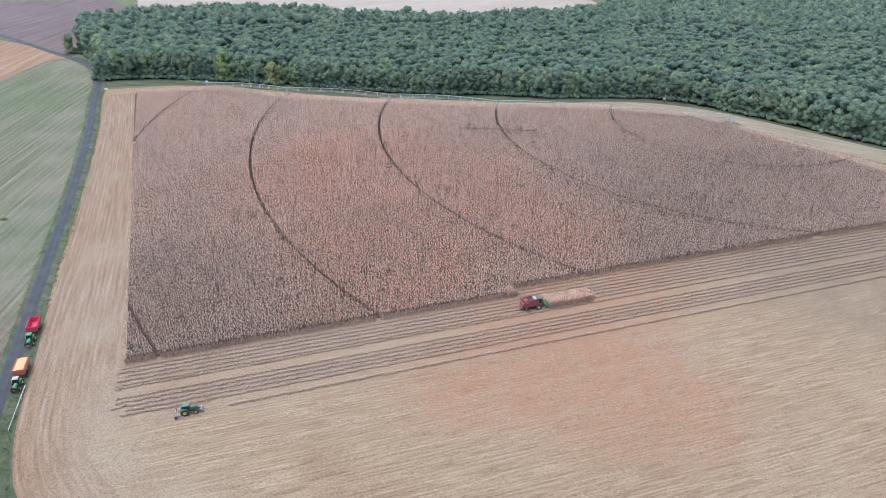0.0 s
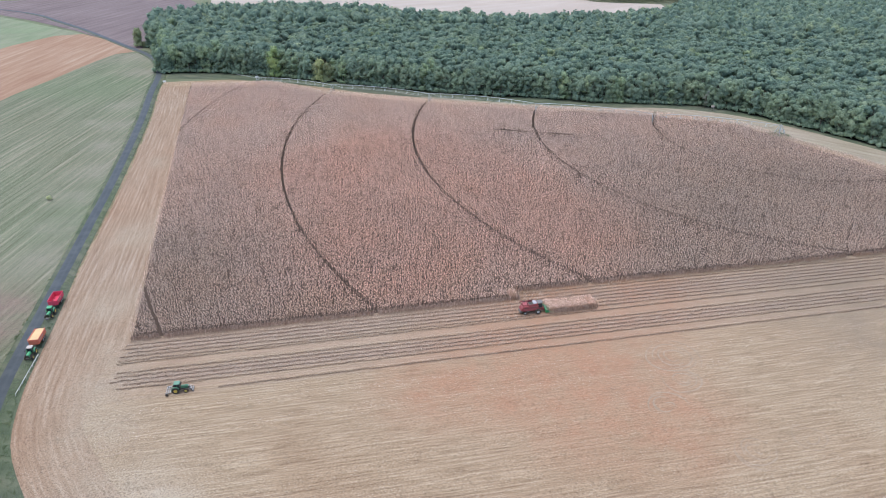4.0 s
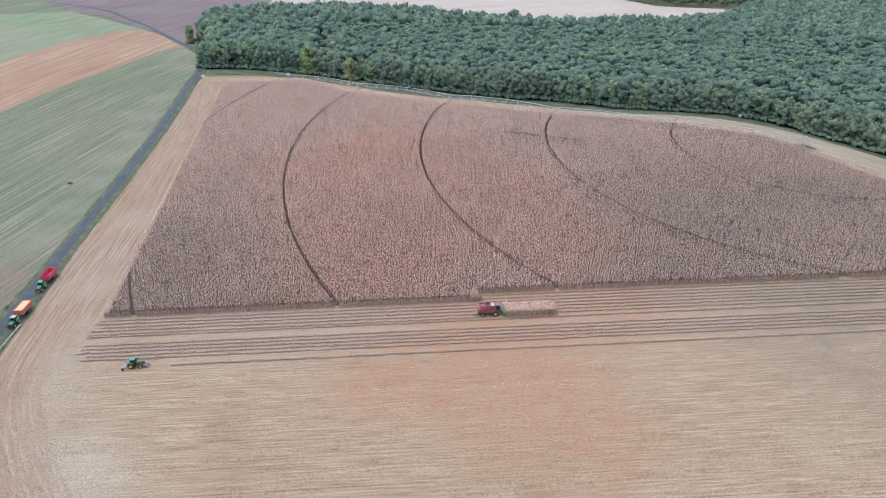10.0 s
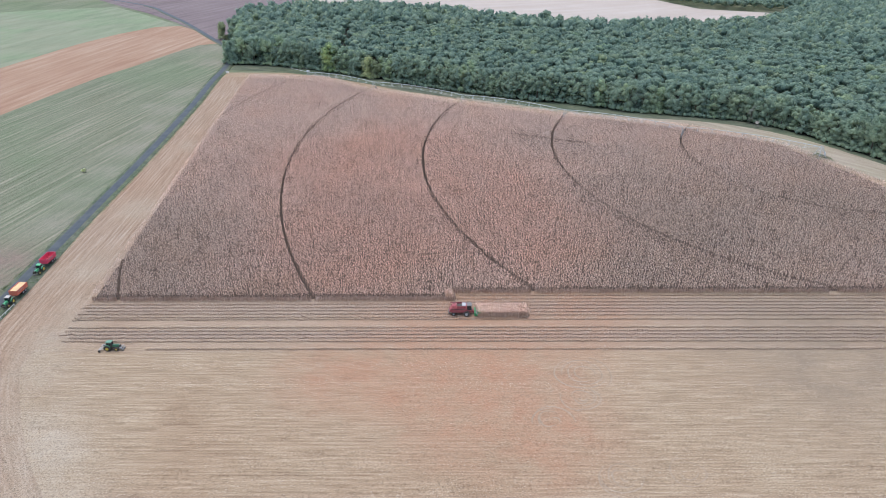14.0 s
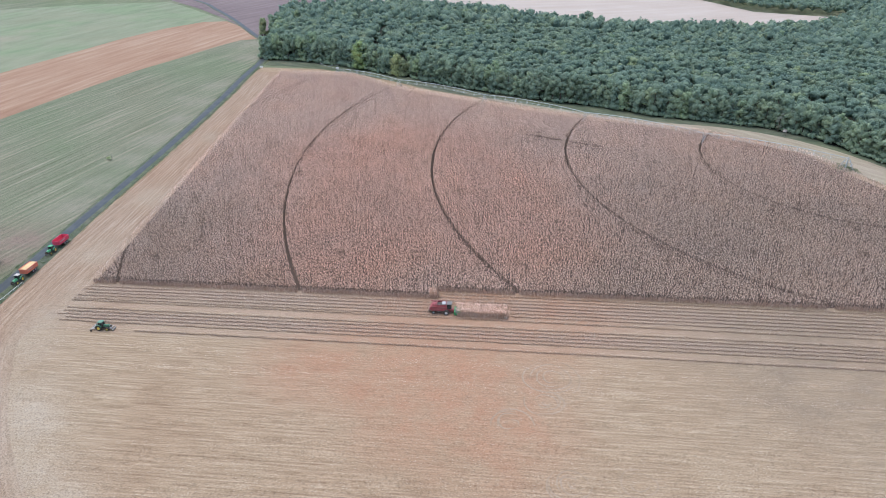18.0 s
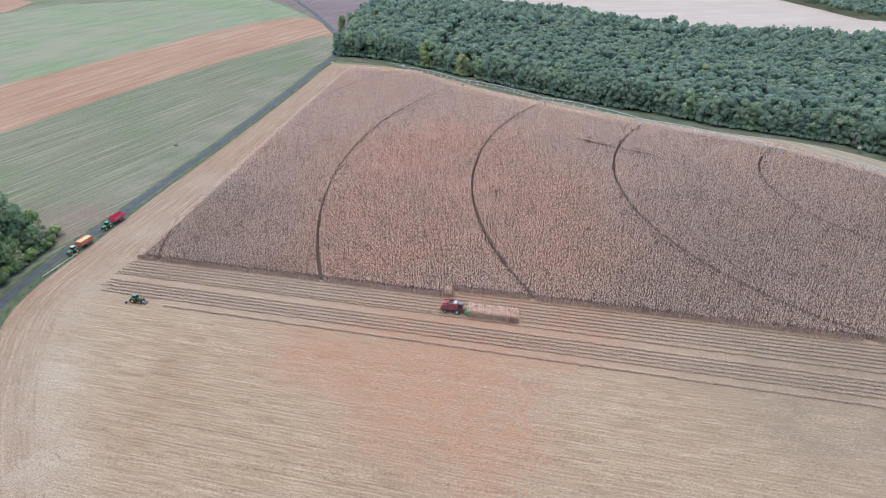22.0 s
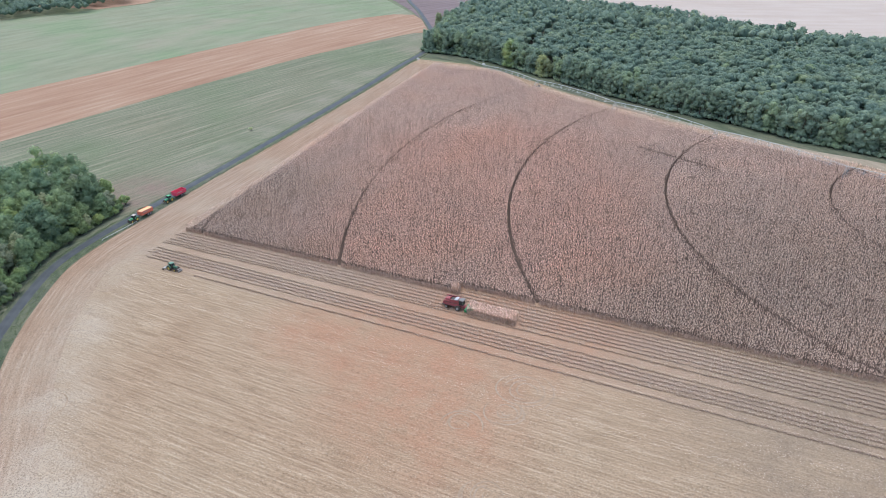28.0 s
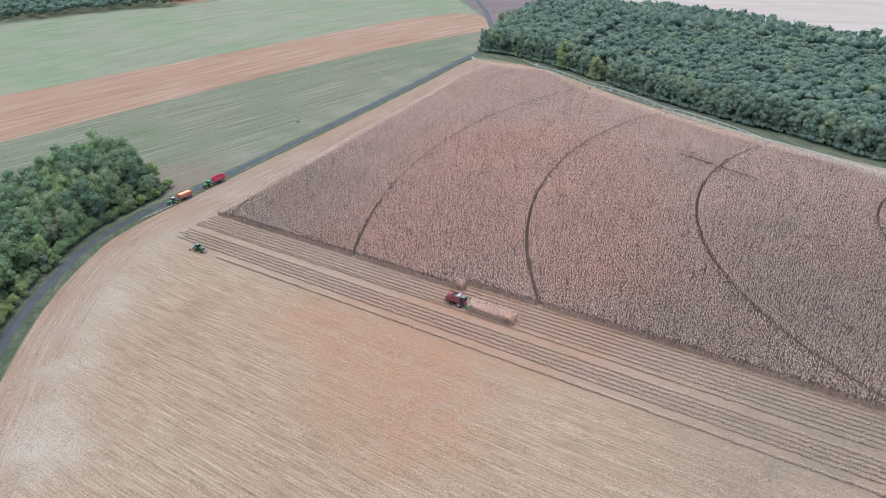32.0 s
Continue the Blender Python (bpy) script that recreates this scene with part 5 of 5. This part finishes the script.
def trailer(x, y, turn, paint_mat, load, label):
    """A tandem-axle tipping trailer; drawbar towards its own +x."""
    e = thing("tipping_trailer", on_ground(x, y, turn, 0.80), label, "trailer")
    e.matrix_basis.translation.z += 0.18
    bm = bmesh.new()
    for s in (-1, 1):
        box(bm, -2.6, 2.6, s * 0.45 - 0.07, s * 0.45 + 0.07, 0.75, 0.98, 0.02)
    for px in (-2.4, -0.8, 0.8, 2.4):
        box(bm, px - 0.06, px + 0.06, -0.5, 0.5, 0.78, 0.95, 0.02)
    part("chassis", bm, DARK, e)
    bm = rod(rod(bmesh.new(), (2.5, 0.4, 0.85), (3.9, 0.05, 0.7), 0.06), (2.5, -0.4, 0.85), (3.9, -0.05, 0.7), 0.06)
    rod(bm, (3.2, 0.3, 0.0), (3.2, 0.3, 0.9), 0.05)
    part("drawbar", bm, DARK, e)
    body = part("floor", box(bmesh.new(), -2.75, 2.6, -1.12, 1.12, 1.0, 1.1, 0.02), paint_mat, e)
    z0, z1 = 1.08, 2.50
    for s in (-1, 1):
        part("side_wall", box(bmesh.new(), -2.78, 2.6, s * 1.16 - 0.05, s * 1.16 + 0.05, z0, z1, 0.02, (1.02, 1), (0, s * 0.07)), paint_mat, e)
        for k in range(7):
            px = -2.5 + k * 0.82
            part("side_rib", box(bmesh.new(), px - 0.05, px + 0.05, s * 1.24 - 0.05, s * 1.24 + 0.05, z0 - 0.05, z1, 0.015, (1, 1), (0, s * 0.06)), paint_mat, e)
        part("top_rail", box(bmesh.new(), -2.85, 2.7, s * 1.25 - 0.07, s * 1.25 + 0.07, z1, z1 + 0.1, 0.02), paint_mat, e)
    for s in (-1, 1):
        part("side_band", box(bmesh.new(), -0.6, 2.1, s * 1.31 - 0.02, s * 1.31 + 0.02, 1.95, 2.18, 0.01, (1, 1), (0, s * 0.012)), CREAM, e, "pale band with unreadable lettering")
    part("front_wall", box(bmesh.new(), 2.58, 2.68, -1.2, 1.2, z0, z1 + 0.05, 0.02), paint_mat, e)
    part("tailgate", box(bmesh.new(), -2.88, -2.78, -1.2, 1.2, z0, z1 + 0.05, 0.02), paint_mat, e)
    for px in (-1.45, -0.25):
        for s in (-1, 1):
            wheel(e, px, s * 0.98, 0.56, 0.42, RIM_GREY)
        part("axle", rod(bmesh.new(), (px, -0.95, 0.56), (px, 0.95, 0.56), 0.07), DARK, e)
    for s in (-1, 1):
        part("tail_light", box(bmesh.new(), -2.86, -2.8, s * 0.9 - 0.1, s * 0.9 + 0.1, 0.85, 0.97, 0.01), TRAILER_RED, e)
    if load:
        n, mm = 26, 12
        xs, ys = np.linspace(-2.72, 2.56, n), np.linspace(-1.13, 1.13, mm)
        X_, Y_ = np.meshgrid(xs, ys, indexing="ij")
        Z_ = 2.38 + 0.28 * (1 - (Y_ / 1.2) ** 2) * (0.7 + 0.3 * np.cos(X_ * 1.9)) + np.random.default_rng(2).normal(0, 0.015, X_.shape)
        i_, j_ = np.meshgrid(np.arange(n - 1), np.arange(mm - 1), indexing="ij")
        q_ = (i_ * mm + j_).ravel()
        g = new("grain_load", fast_mesh("grain_load", np.c_[X_.ravel(), Y_.ravel(), Z_.ravel()], np.stack([q_, q_ + mm, q_ + mm + 1, q_ + 1], 1), GRAIN))
        g.parent = e
        g["label"] = "heaped yellow maize grain"
    return e


def combine_harvester(x, y, turn):
    e = thing("combine_harvester", on_ground(x, y, turn, 0.76), "dusty red combine harvester with a green maize header, cutting a strip", "combine")
    bm = box(bmesh.new(), -3.6, 1.2, -1.35, 1.35, 1.15, 2.75, 0.1, (0.97, 0.96), (0.05, 0))
    box(bm, -4.3, -3.5, -1.15, 1.15, 1.2, 2.3, 0.12, (0.7, 0.95), (0.25, 0))
    body = part("body", bm, RED, e)
    for s in (-1, 1):
        for px in (-2.9, -1.3, 0.3):
            part("side_panel", box(bmesh.new(), px - 0.72, px + 0.72, s * 1.37 - 0.04, s * 1.37 + 0.04, 1.35, 2.55, 0.03), RED, body)
        part("side_stripe", box(bmesh.new(), -3.5, 1.0, s * 1.42 - 0.01, s * 1.42 + 0.01, 2.28, 2.40, 0), DARK, body)
    bm = bmesh.new()
    for x0, x1, y0, y1 in ((-1.9, 0.85, -1.3, -1.2), (-1.9, 0.85, 1.2, 1.3), (-1.95, -1.85, -1.3, 1.3), (0.8, 0.9, -1.3, 1.3)):
        box(bm, x0, x1, y0, y1, 2.7, 3.35, 0.02)
    tank = part("grain_tank", bm, RED, e)
    part("tank_cover", box(bmesh.new(), -0.35, 0.75, -0.95, 0.95, 3.33, 3.43, 0.03, (0.96, 0.96)), CANVAS, tank, "pale tank cover")
    part("tank_floor", box(bmesh.new(), -1.9, 0.82, -1.2, 1.2, 2.78, 2.86, 0.02), DARK, tank)
    part("engine_cover", box(bmesh.new(), -3.5, -2.0, -1.0, 1.0, 2.7, 3.15, 0.08, (0.9, 0.9)), RED, e)
    part("air_screen", lathe(bmesh.new(), [(0.02, 0.06), (0.42, 0.06), (0.45, 0.0), (0.45, -0.1)], (-2.75, 1.12, 2.85), 18), DARK, e)
    bm = box(bmesh.new(), 1.1, 2.55, -0.95, 0.95, 1.75, 3.2, 0.08, (0.86, 0.95), (-0.06, 0))
    cab = part("cab", bm, GLASS, e, "dark glazed cab")
    part("cab_roof", box(bmesh.new(), 1.0, 2.65, -1.0, 1.0, 3.2, 3.42, 0.08, (0.92, 0.94)), GREY, cab)
    part("cab_floor", box(bmesh.new(), 1.0, 2.5, -1.0, 1.0, 1.55, 1.76, 0.03), RED, cab)
    for py in (-0.95, 0.95):
        part("cab_post", rod(bmesh.new(), (2.52, py, 1.75), (2.33, py * 0.95, 3.2), 0.05), DARK, cab)
        part("cab_post", rod(bmesh.new(), (1.12, py, 1.75), (1.15, py * 0.95, 3.2), 0.05), DARK, cab)
    for s in (-1, 1):
        wheel(e, 1.0, s * 1.5, 0.85, 0.62, RIM_GREY)
        wheel(e, -2.9, s * 1.15, 0.55, 0.40, RIM_GREY)
        bm = rod(bmesh.new(), (2.3, s * 0.95, 2.9), (2.6, s * 1.5, 2.8), 0.025)
        box(bm, 2.55, 2.63, s * 1.5 - 0.12, s * 1.5 + 0.12, 2.5, 2.95, 0.02)
        part("mirror", bm, DARK, e)
    part("front_axle", rod(bmesh.new(), (1.0, -1.4, 0.85), (1.0, 1.4, 0.85), 0.14), DARK, e)
    part("rear_axle", rod(bmesh.new(), (-2.9, -1.1, 0.55), (-2.9, 1.1, 0.55), 0.1), DARK, e)
    bm = rod(bmesh.new(), (0.9, 1.5, 3.0), (-3.9, 1.45, 3.05), 0.17, seg=12)
    rod(bm, (0.9, 1.5, 3.0), (0.9, 1.35, 1.9), 0.18, seg=12)
    part("unloading_auger", bm, RED, e)
    bm = bmesh.new()
    for px in (1.3, 1.75):
        rod(bm, (px, 1.25, 0.7), (px, 1.1, 2.6), 0.03)
    for k in range(5):
        rod(bm, (1.3, 1.22 - 0.02 * k, 0.8 + 0.24 * k), (1.75, 1.22 - 0.02 * k, 0.8 + 0.24 * k), 0.03)
    part("ladder", bm, GREY, e)
    part("exhaust", rod(bmesh.new(), (-2.2, -0.8, 3.1), (-2.2, -0.8, 3.75), 0.08), DARK, e)
    part("straw_chopper", box(bmesh.new(), -4.55, -3.9, -0.95, 0.95, 0.7, 1.35, 0.06, (0.7, 1), (0.2, 0)), GREY, e)
    part("feeder_house", box(bmesh.new(), 1.7, 3.5, -0.6, 0.6, 0.65, 1.45, 0.05, (0.9, 1), (-0.35, 0)), RED, e)
    bm = box(bmesh.new(), 3.35, 3.75, -1.75, 1.75, 0.35, 1.25, 0.05)
    hd = part("header", bm, HEADER_GREEN, e, "green four-row maize header")
    part("header_auger", rod(bmesh.new(), (3.95, -1.7, 0.75), (3.95, 1.7, 0.75), 0.22, seg=12), GREY, hd)
    for k in range(5):
        py = -1.62 + k * 0.81
        bm = bmesh.new()
        bmesh.ops.create_cone(bm, cap_ends=True, segments=10, radius1=0.30, radius2=0.04, depth=1.9, matrix=Matrix.Translation((4.65, py, 0.42)) @ Matrix.Rotation(math.pi / 2 + 0.12, 4, "Y") @ Matrix.Diagonal((0.62, 1, 1, 1)))
        part("snout", bm, HEADER_GREEN, hd)
    for k in range(4):
        py = -1.215 + k * 0.81
        part("snapping_plate", box(bmesh.new(), 3.8, 4.9, py - 0.09, py + 0.09, 0.42, 0.5, 0.01), GREY, hd)
    for s in (-1, 1):
        part("end_shield", box(bmesh.new(), 3.3, 4.4, s * 1.8 - 0.04, s * 1.8 + 0.04, 0.3, 1.15, 0.03, (0.5, 1), (-0.25, 0)), HEADER_GREEN, hd)
    return e


combine_harvester(46.6, float(row_y(46.6, -17.2)), -12.4)

tractor(-54.75, 13.45, -102, GREEN, "green tractor with yellow wheels hitched to an empty red trailer", 0.18, True)
trailer(-53.8, 17.9, -102, TRAILER_RED, False, "empty bright red tipping trailer parked on the road")
tractor(-57.35, -0.9, -102.5, CREAM, "green tractor with pale cab roof hitched to an orange trailer", 0.18)
trailer(-56.4, 3.5, -102, TRAILER_ORANGE, True, "orange-red tipping trailer heaped with yellow maize grain")
tractor(-30.0, -23.8, -12.2, DUSTY_GREEN, "green tractor with yellow wheels working on the stubble", 0.0, body_mat=DEEP_GREEN)


def cultivator(x, y, turn):
    """A mounted cultivator behind the field tractor, carried on two end wheels."""
    e = thing("cultivator", on_ground(x, y, turn), "grey tine cultivator with end wheels behind the working tractor", "cultivator")
    bm = bmesh.new()
    for px, pz in ((0.1, 0.75), (-0.45, 0.70), (-0.95, 0.62)):
        box(bm, px - 0.07, px + 0.07, -1.45, 1.45, pz - 0.06, pz + 0.08, 0.02)
    for py in (-1.3, -0.45, 0.45, 1.3):
        rod(bm, (0.1, py, 0.8), (-0.95, py, 0.68), 0.06, seg=6)
    part("frame", bm, RIM_GREY, e)
    bm = bmesh.new()
    for s in (-1, 1):
        rod(bm, (0.85, s * 0.35, 0.7), (0.1, s * 0.45, 0.78), 0.06, seg=6)
        rod(bm, (0.1, s * 0.45, 0.78), (0.35, 0, 1.55), 0.06, seg=6)
    rod(bm, (0.35, 0, 1.55), (-0.95, 0, 0.7), 0.05, seg=6)
    rod(bm, (0.35, 0, 1.55), (0.95, 0, 1.3), 0.05, seg=6)
    part("headstock", bm, GREY, e)
    for row, px in enumerate((0.1, -0.45, -0.95)):
        for k in range(5):
            py = -1.25 + 0.56 * k + 0.14 * row
            bm = rod(rod(bmesh.new(), (px, py, 0.72), (px - 0.22, py, 0.42), 0.03, seg=6), (px - 0.22, py, 0.42), (px - 0.05, py, 0.02), 0.03, seg=6)
            part("tine", bm, DARK, e)
    for s in (-1, 1):
        wheel(e, -0.75, s * 1.62, 0.36, 0.24, DARK, False)
        part("wheel_arm", rod(bmesh.new(), (-0.45, s * 1.42, 0.7), (-0.75, s * 1.6, 0.36), 0.05, seg=6), GREY, e)
    return e


cultivator(-31.62, -23.45, -12.2)


def front_press(x, y, turn):
    e = thing("front_press", on_ground(x, y, turn), "pale grey front-mounted press frame carried by the working tractor", "press")
    bm = bmesh.new()
    for s in (-1, 1):
        rod(bm, (-0.25, s * 0.35, 0.75), (0.55, s * 0.55, 1.0), 0.06, seg=6)
        rod(bm, (0.55, s * 0.55, 1.0), (0.80, s * 0.9, 0.45), 0.05, seg=6)
        rod(bm, (-0.1, s * 0.35, 0.4), (0.60, s * 0.5, 0.5), 0.05, seg=6)
    for px, pz in ((0.2, 0.9), (0.55, 1.0), (0.8, 0.45)):
        rod(bm, (px, -0.9, pz), (px, 0.9, pz), 0.05, seg=6)
    part("frame", bm, RIM_GREY, e)
    part("press_roller", rod(bmesh.new(), (0.8, -0.9, 0.24), (0.8, 0.9, 0.24), 0.2, seg=16), GREY, e)
    for k in range(6):
        part("tine", rod(bmesh.new(), (0.55, -0.85 + 0.34 * k, 1.0), (0.42, -0.85 + 0.34 * k, 0.1), 0.025, seg=6), DARK, e)
    return e


front_press(-28.18, -24.19, -12.2)

# ---- guard rail at the bend ----
rail = thing("guard_rail", Matrix.Translation((0, 0, 0)), "white wooden guard rail on posts beside the road", "guard rail")
ra, rb = Vector((-58.9, -13.4)), Vector((-56.0, -1.5))
for k in range(8):
    q = ra.lerp(rb, k / 7)
    z = float(gz(q.x, q.y))
    part("post", box(bmesh.new(), q.x - 0.05, q.x + 0.05, q.y - 0.05, q.y + 0.05, z - 0.1, z + 0.74, 0.015), WHITE, rail)
    if k < 7:
        q2 = ra.lerp(rb, (k + 1) / 7)
        part("rail", rod(bmesh.new(), (q.x, q.y, z + 0.7), (q2.x, q2.y, float(gz(q2.x, q2.y)) + 0.7), 0.06, seg=8), WHITE, rail)

# ---- road sign where the road meets the forest ----
z = float(gz(-20.2, 199.6))
sign = thing("road_sign", Matrix.Translation((-20.2, 199.6, z)), "small white board on two posts by the road", "sign")
for s in (-0.5, 0.5):
    part("post", rod(bmesh.new(), (s * 0.7, 0, -0.1), (s * 0.7, 0, 1.0), 0.05), WHITE, sign)
part("board", box(bmesh.new(), -0.75, 0.75, -0.04, 0.04, 0.6, 1.4, 0.02), SIGN_WHITE, sign)

# ---- high seat at the forest edge ----
z = float(gz(190.0, 69.7))
hs = thing("high_seat", Matrix.LocRotScale((190.0, 69.7, z + 0.1), Euler((0, 0, 0.5)), (0.72, 0.72, 0.85)), "pale wooden high seat at the forest edge", "high seat")
for sx in (-0.8, 0.8):
    for sy in (-0.7, 0.7):
        part("leg", rod(bmesh.new(), (sx * 1.2, sy * 1.2, -0.1), (sx * 0.8, sy * 0.8, 2.2), 0.07), GREY, hs)
part("platform", box(bmesh.new(), -0.9, 0.9, -0.8, 0.8, 2.1, 2.2, 0.02), CREAM, hs)
for sy in (-0.75, 0.75):
    part("side_board", box(bmesh.new(), -0.9, 0.9, sy - 0.04, sy + 0.04, 2.2, 2.95, 0.02), CREAM, hs)
for sx in (-0.85, 0.85):
    part("end_board", box(bmesh.new(), sx - 0.04, sx + 0.04, -0.7, 0.7, 2.2, 2.9, 0.02), CREAM, hs)
bm = bmesh.new()
for s in (-0.25, 0.25):
    rod(bm, (1.9, s, 0), (0.9, s, 2.2), 0.04)
for k in range(6):
    rod(bm, (1.75 - 0.16 * k, -0.25, 0.33 * (k + 1)), (1.75 - 0.16 * k, 0.25, 0.33 * (k + 1)), 0.03)
part("ladder", bm, GREY, hs)

# ---- centre-pivot irrigation machine ----
PIV = [(192.0 - 0.7711 * d, 36.6 + 0.6367 * d) for d in (0.0, 47.0, 93.8, 140.3, 186.3, 223.8)]
pivot = thing("centre_pivot", Matrix.Translation((0, 0, 0)), "long galvanised centre-pivot irrigation boom parked along the forest", "irrigator")
PH = 3.9


def gp(x, y, h):
    return Vector((x, y, float(gz(x, y)) + h))


cx, cy = PIV[0]
bm = bmesh.new()
for sx, sy in ((-1.6, -1.6), (1.6, -1.6), (1.6, 1.6), (-1.6, 1.6)):
    rod(bm, gp(cx + sx, cy + sy, 0.1), gp(cx + sx * 0.15, cy + sy * 0.15, PH + 0.2), 0.09)
for h, k in ((1.3, 0.72), (2.6, 0.42)):
    cs = [gp(cx + sx * k, cy + sy * k, h) for sx, sy in ((-1.6, -1.6), (1.6, -1.6), (1.6, 1.6), (-1.6, 1.6))]
    for a, b in zip(cs, cs[1:] + cs[:1]):
        rod(bm, a, b, 0.05)
ptower = part("pivot_tower", bm, STEEL, pivot)
part("riser_pipe", rod(bmesh.new(), gp(cx, cy, 0), gp(cx, cy, PH + 0.5), 0.13, seg=12), STEEL, ptower)
part("control_box", box(bmesh.new(), cx + 0.9, cx + 1.3, cy - 1.2, cy - 0.7, float(gz(cx, cy)) + 1.1, float(gz(cx, cy)) + 2.2, 0.04), WHITE, ptower)
base = bmesh.new()
zz = float(gz(cx, cy))
box(base, cx - 2.2, cx + 2.2, cy - 2.2, cy + 2.2, zz, zz + 0.22, 0.04)
part("concrete_pad", base, GREY, ptower)
for n, (a, b) in enumerate(zip(PIV, PIV[1:])):
    pa, pb = gp(*a, PH), gp(*b, PH)
    along = (pb - pa)
    u = along.normalized()
    side = Vector((-u.y, u.x, 0))
    bays = 9

    def arch(t):
        return pa.lerp(pb, t) + Vector((0, 0, 0.9 * (1 - (2 * t - 1) ** 2)))
    bm = bmesh.new()
    for k in range(18):
        rod(bm, arch(k / 18), arch((k + 1) / 18), 0.10, seg=6)
    span = part("span_pipe", bm, STEEL, pivot)
    lows = []
    for k in range(1, bays):
        t = k / bays
        c = arch(t)
        bm = bmesh.new()
        for s in (-1, 1):
            lo = c + side * (s * 0.75) + Vector((0, 0, -1.25))
            rod(bm, c, lo, 0.065, seg=5)
        rod(bm, c + side * 0.75 + Vector((0, 0, -1.25)), c - side * 0.75 + Vector((0, 0, -1.25)), 0.075, seg=5)
        lows.append(c + Vector((0, 0, -1.25)))
        part("truss_brace", bm, STEEL, span)
    chain = [arch(0.02)] + lows + [arch(0.98)]
    for s in (-1, 1):
        bm = bmesh.new()
        for k, (p0, p1) in enumerate(zip(chain, chain[1:])):
            o0 = side * (s * (0 if k == 0 else 0.75))
            o1 = side * (s * (0 if k == len(chain) - 2 else 0.75))
            rod(bm, p0 + o0, p1 + o1, 0.03, seg=5)
        part("truss_rod", bm, STEEL, span)
    # drive tower at the outer end
    foot = 1.9
    bm = bmesh.new()
    for s in (-1, 1):
        rod(bm, pb + u * 0.2, gp(b[0] + side.x * s * foot, b[1] + side.y * s * foot, 0.75), 0.07)
        rod(bm, pb - u * 0.9 + Vector((0, 0, -0.1)), gp(b[0] + side.x * s * foot, b[1] + side.y * s * foot, 0.75), 0.05)
    rod(bm, gp(b[0] + side.x * foot, b[1] + side.y * foot, 0.75), gp(b[0] - side.x * foot, b[1] - side.y * foot, 0.75), 0.09)
    rod(bm, gp(b[0] + side.x * 0.8, b[1] + side.y * 0.8, 2.5), gp(b[0] - side.x * 0.8, b[1] - side.y * 0.8, 2.5), 0.05)
    tw = part("drive_tower", bm, STEEL, pivot)
    for s in (-1, 1):
        c = gp(b[0] + side.x * s * foot, b[1] + side.y * s * foot, 0.12)
        bm = lathe(bmesh.new(), [(0.30, -0.16), (0.55, -0.16), (0.62, -0.08), (0.62, 0.08), (0.55, 0.16), (0.30, 0.16), (0.30, -0.16)], (0, 0, 0), 18)
        bmesh.ops.transform(bm, matrix=Matrix.Translation(c + Vector((0, 0, 0.6))) @ Matrix.Rotation(math.atan2(u.y, u.x) - math.pi / 2, 4, "Z"), verts=bm.verts)
        part("wheel", bm, GREY, tw)
    part("motor_box", box(bmesh.new(), b[0] - 0.25, b[0] + 0.25, b[1] - 0.2, b[1] + 0.2, float(gz(*b)) + 0.75, float(gz(*b)) + 1.2, 0.03), WHITE if n == 4 else GREY, tw)
# overhang with end gun and control panel
u = (Vector(PIV[5]) - Vector(PIV[4])).normalized()
tip = Vector(PIV[5]) + u * 10
bm = bmesh.new()
rod(bm, gp(*PIV[5], PH), gp(tip.x, tip.y, PH + 0.7), 0.07, seg=6)
rod(bm, gp(*PIV[5], PH + 1.9), gp(PIV[5][0], PIV[5][1], PH), 0.05, seg=6)
rod(bm, gp(*PIV[5], PH + 1.9), gp(PIV[5][0] + u.x * 6, PIV[5][1] + u.y * 6, PH + 0.4), 0.02, seg=5)
ov = part("overhang_pipe", bm, STEEL, pivot)
part("end_gun", rod(rod(bmesh.new(), gp(tip.x, tip.y, PH + 0.6), gp(tip.x, tip.y, PH + 1.1), 0.08), gp(tip.x, tip.y, PH + 1.1), gp(tip.x + u.x * 1.2, tip.y + u.y * 1.2, PH + 1.5), 0.06), STEEL, ov)
zz = float(gz(*PIV[5]))
part("panel", box(bmesh.new(), PIV[5][0] - 0.7, PIV[5][0] + 0.7, PIV[5][1] - 0.3, PIV[5][1] + 0.3, zz + PH + 0.2, zz + PH + 0.9, 0.03, (1, 0.6)), WHITE, ov)

# grass left round the pivot's foot
p_ = np.random.default_rng(9).normal(0, 1.6, (260, 2)) + np.array(PIV[0])
v, f = scatter([t[0] for t in GRASS_T], [t[1] for t in GRASS_T], np.c_[p_, gz(p_[:, 0], p_[:, 1]) + 0.2], np.linspace(0, 40, 260), np.full(260, 1.2), np.arange(260) % 5)
tagged(new("rough_grass", fast_mesh("rough_grass", v, f, GRASS)), "dark rough grass round the pivot foot", "grass", kind="stuff")

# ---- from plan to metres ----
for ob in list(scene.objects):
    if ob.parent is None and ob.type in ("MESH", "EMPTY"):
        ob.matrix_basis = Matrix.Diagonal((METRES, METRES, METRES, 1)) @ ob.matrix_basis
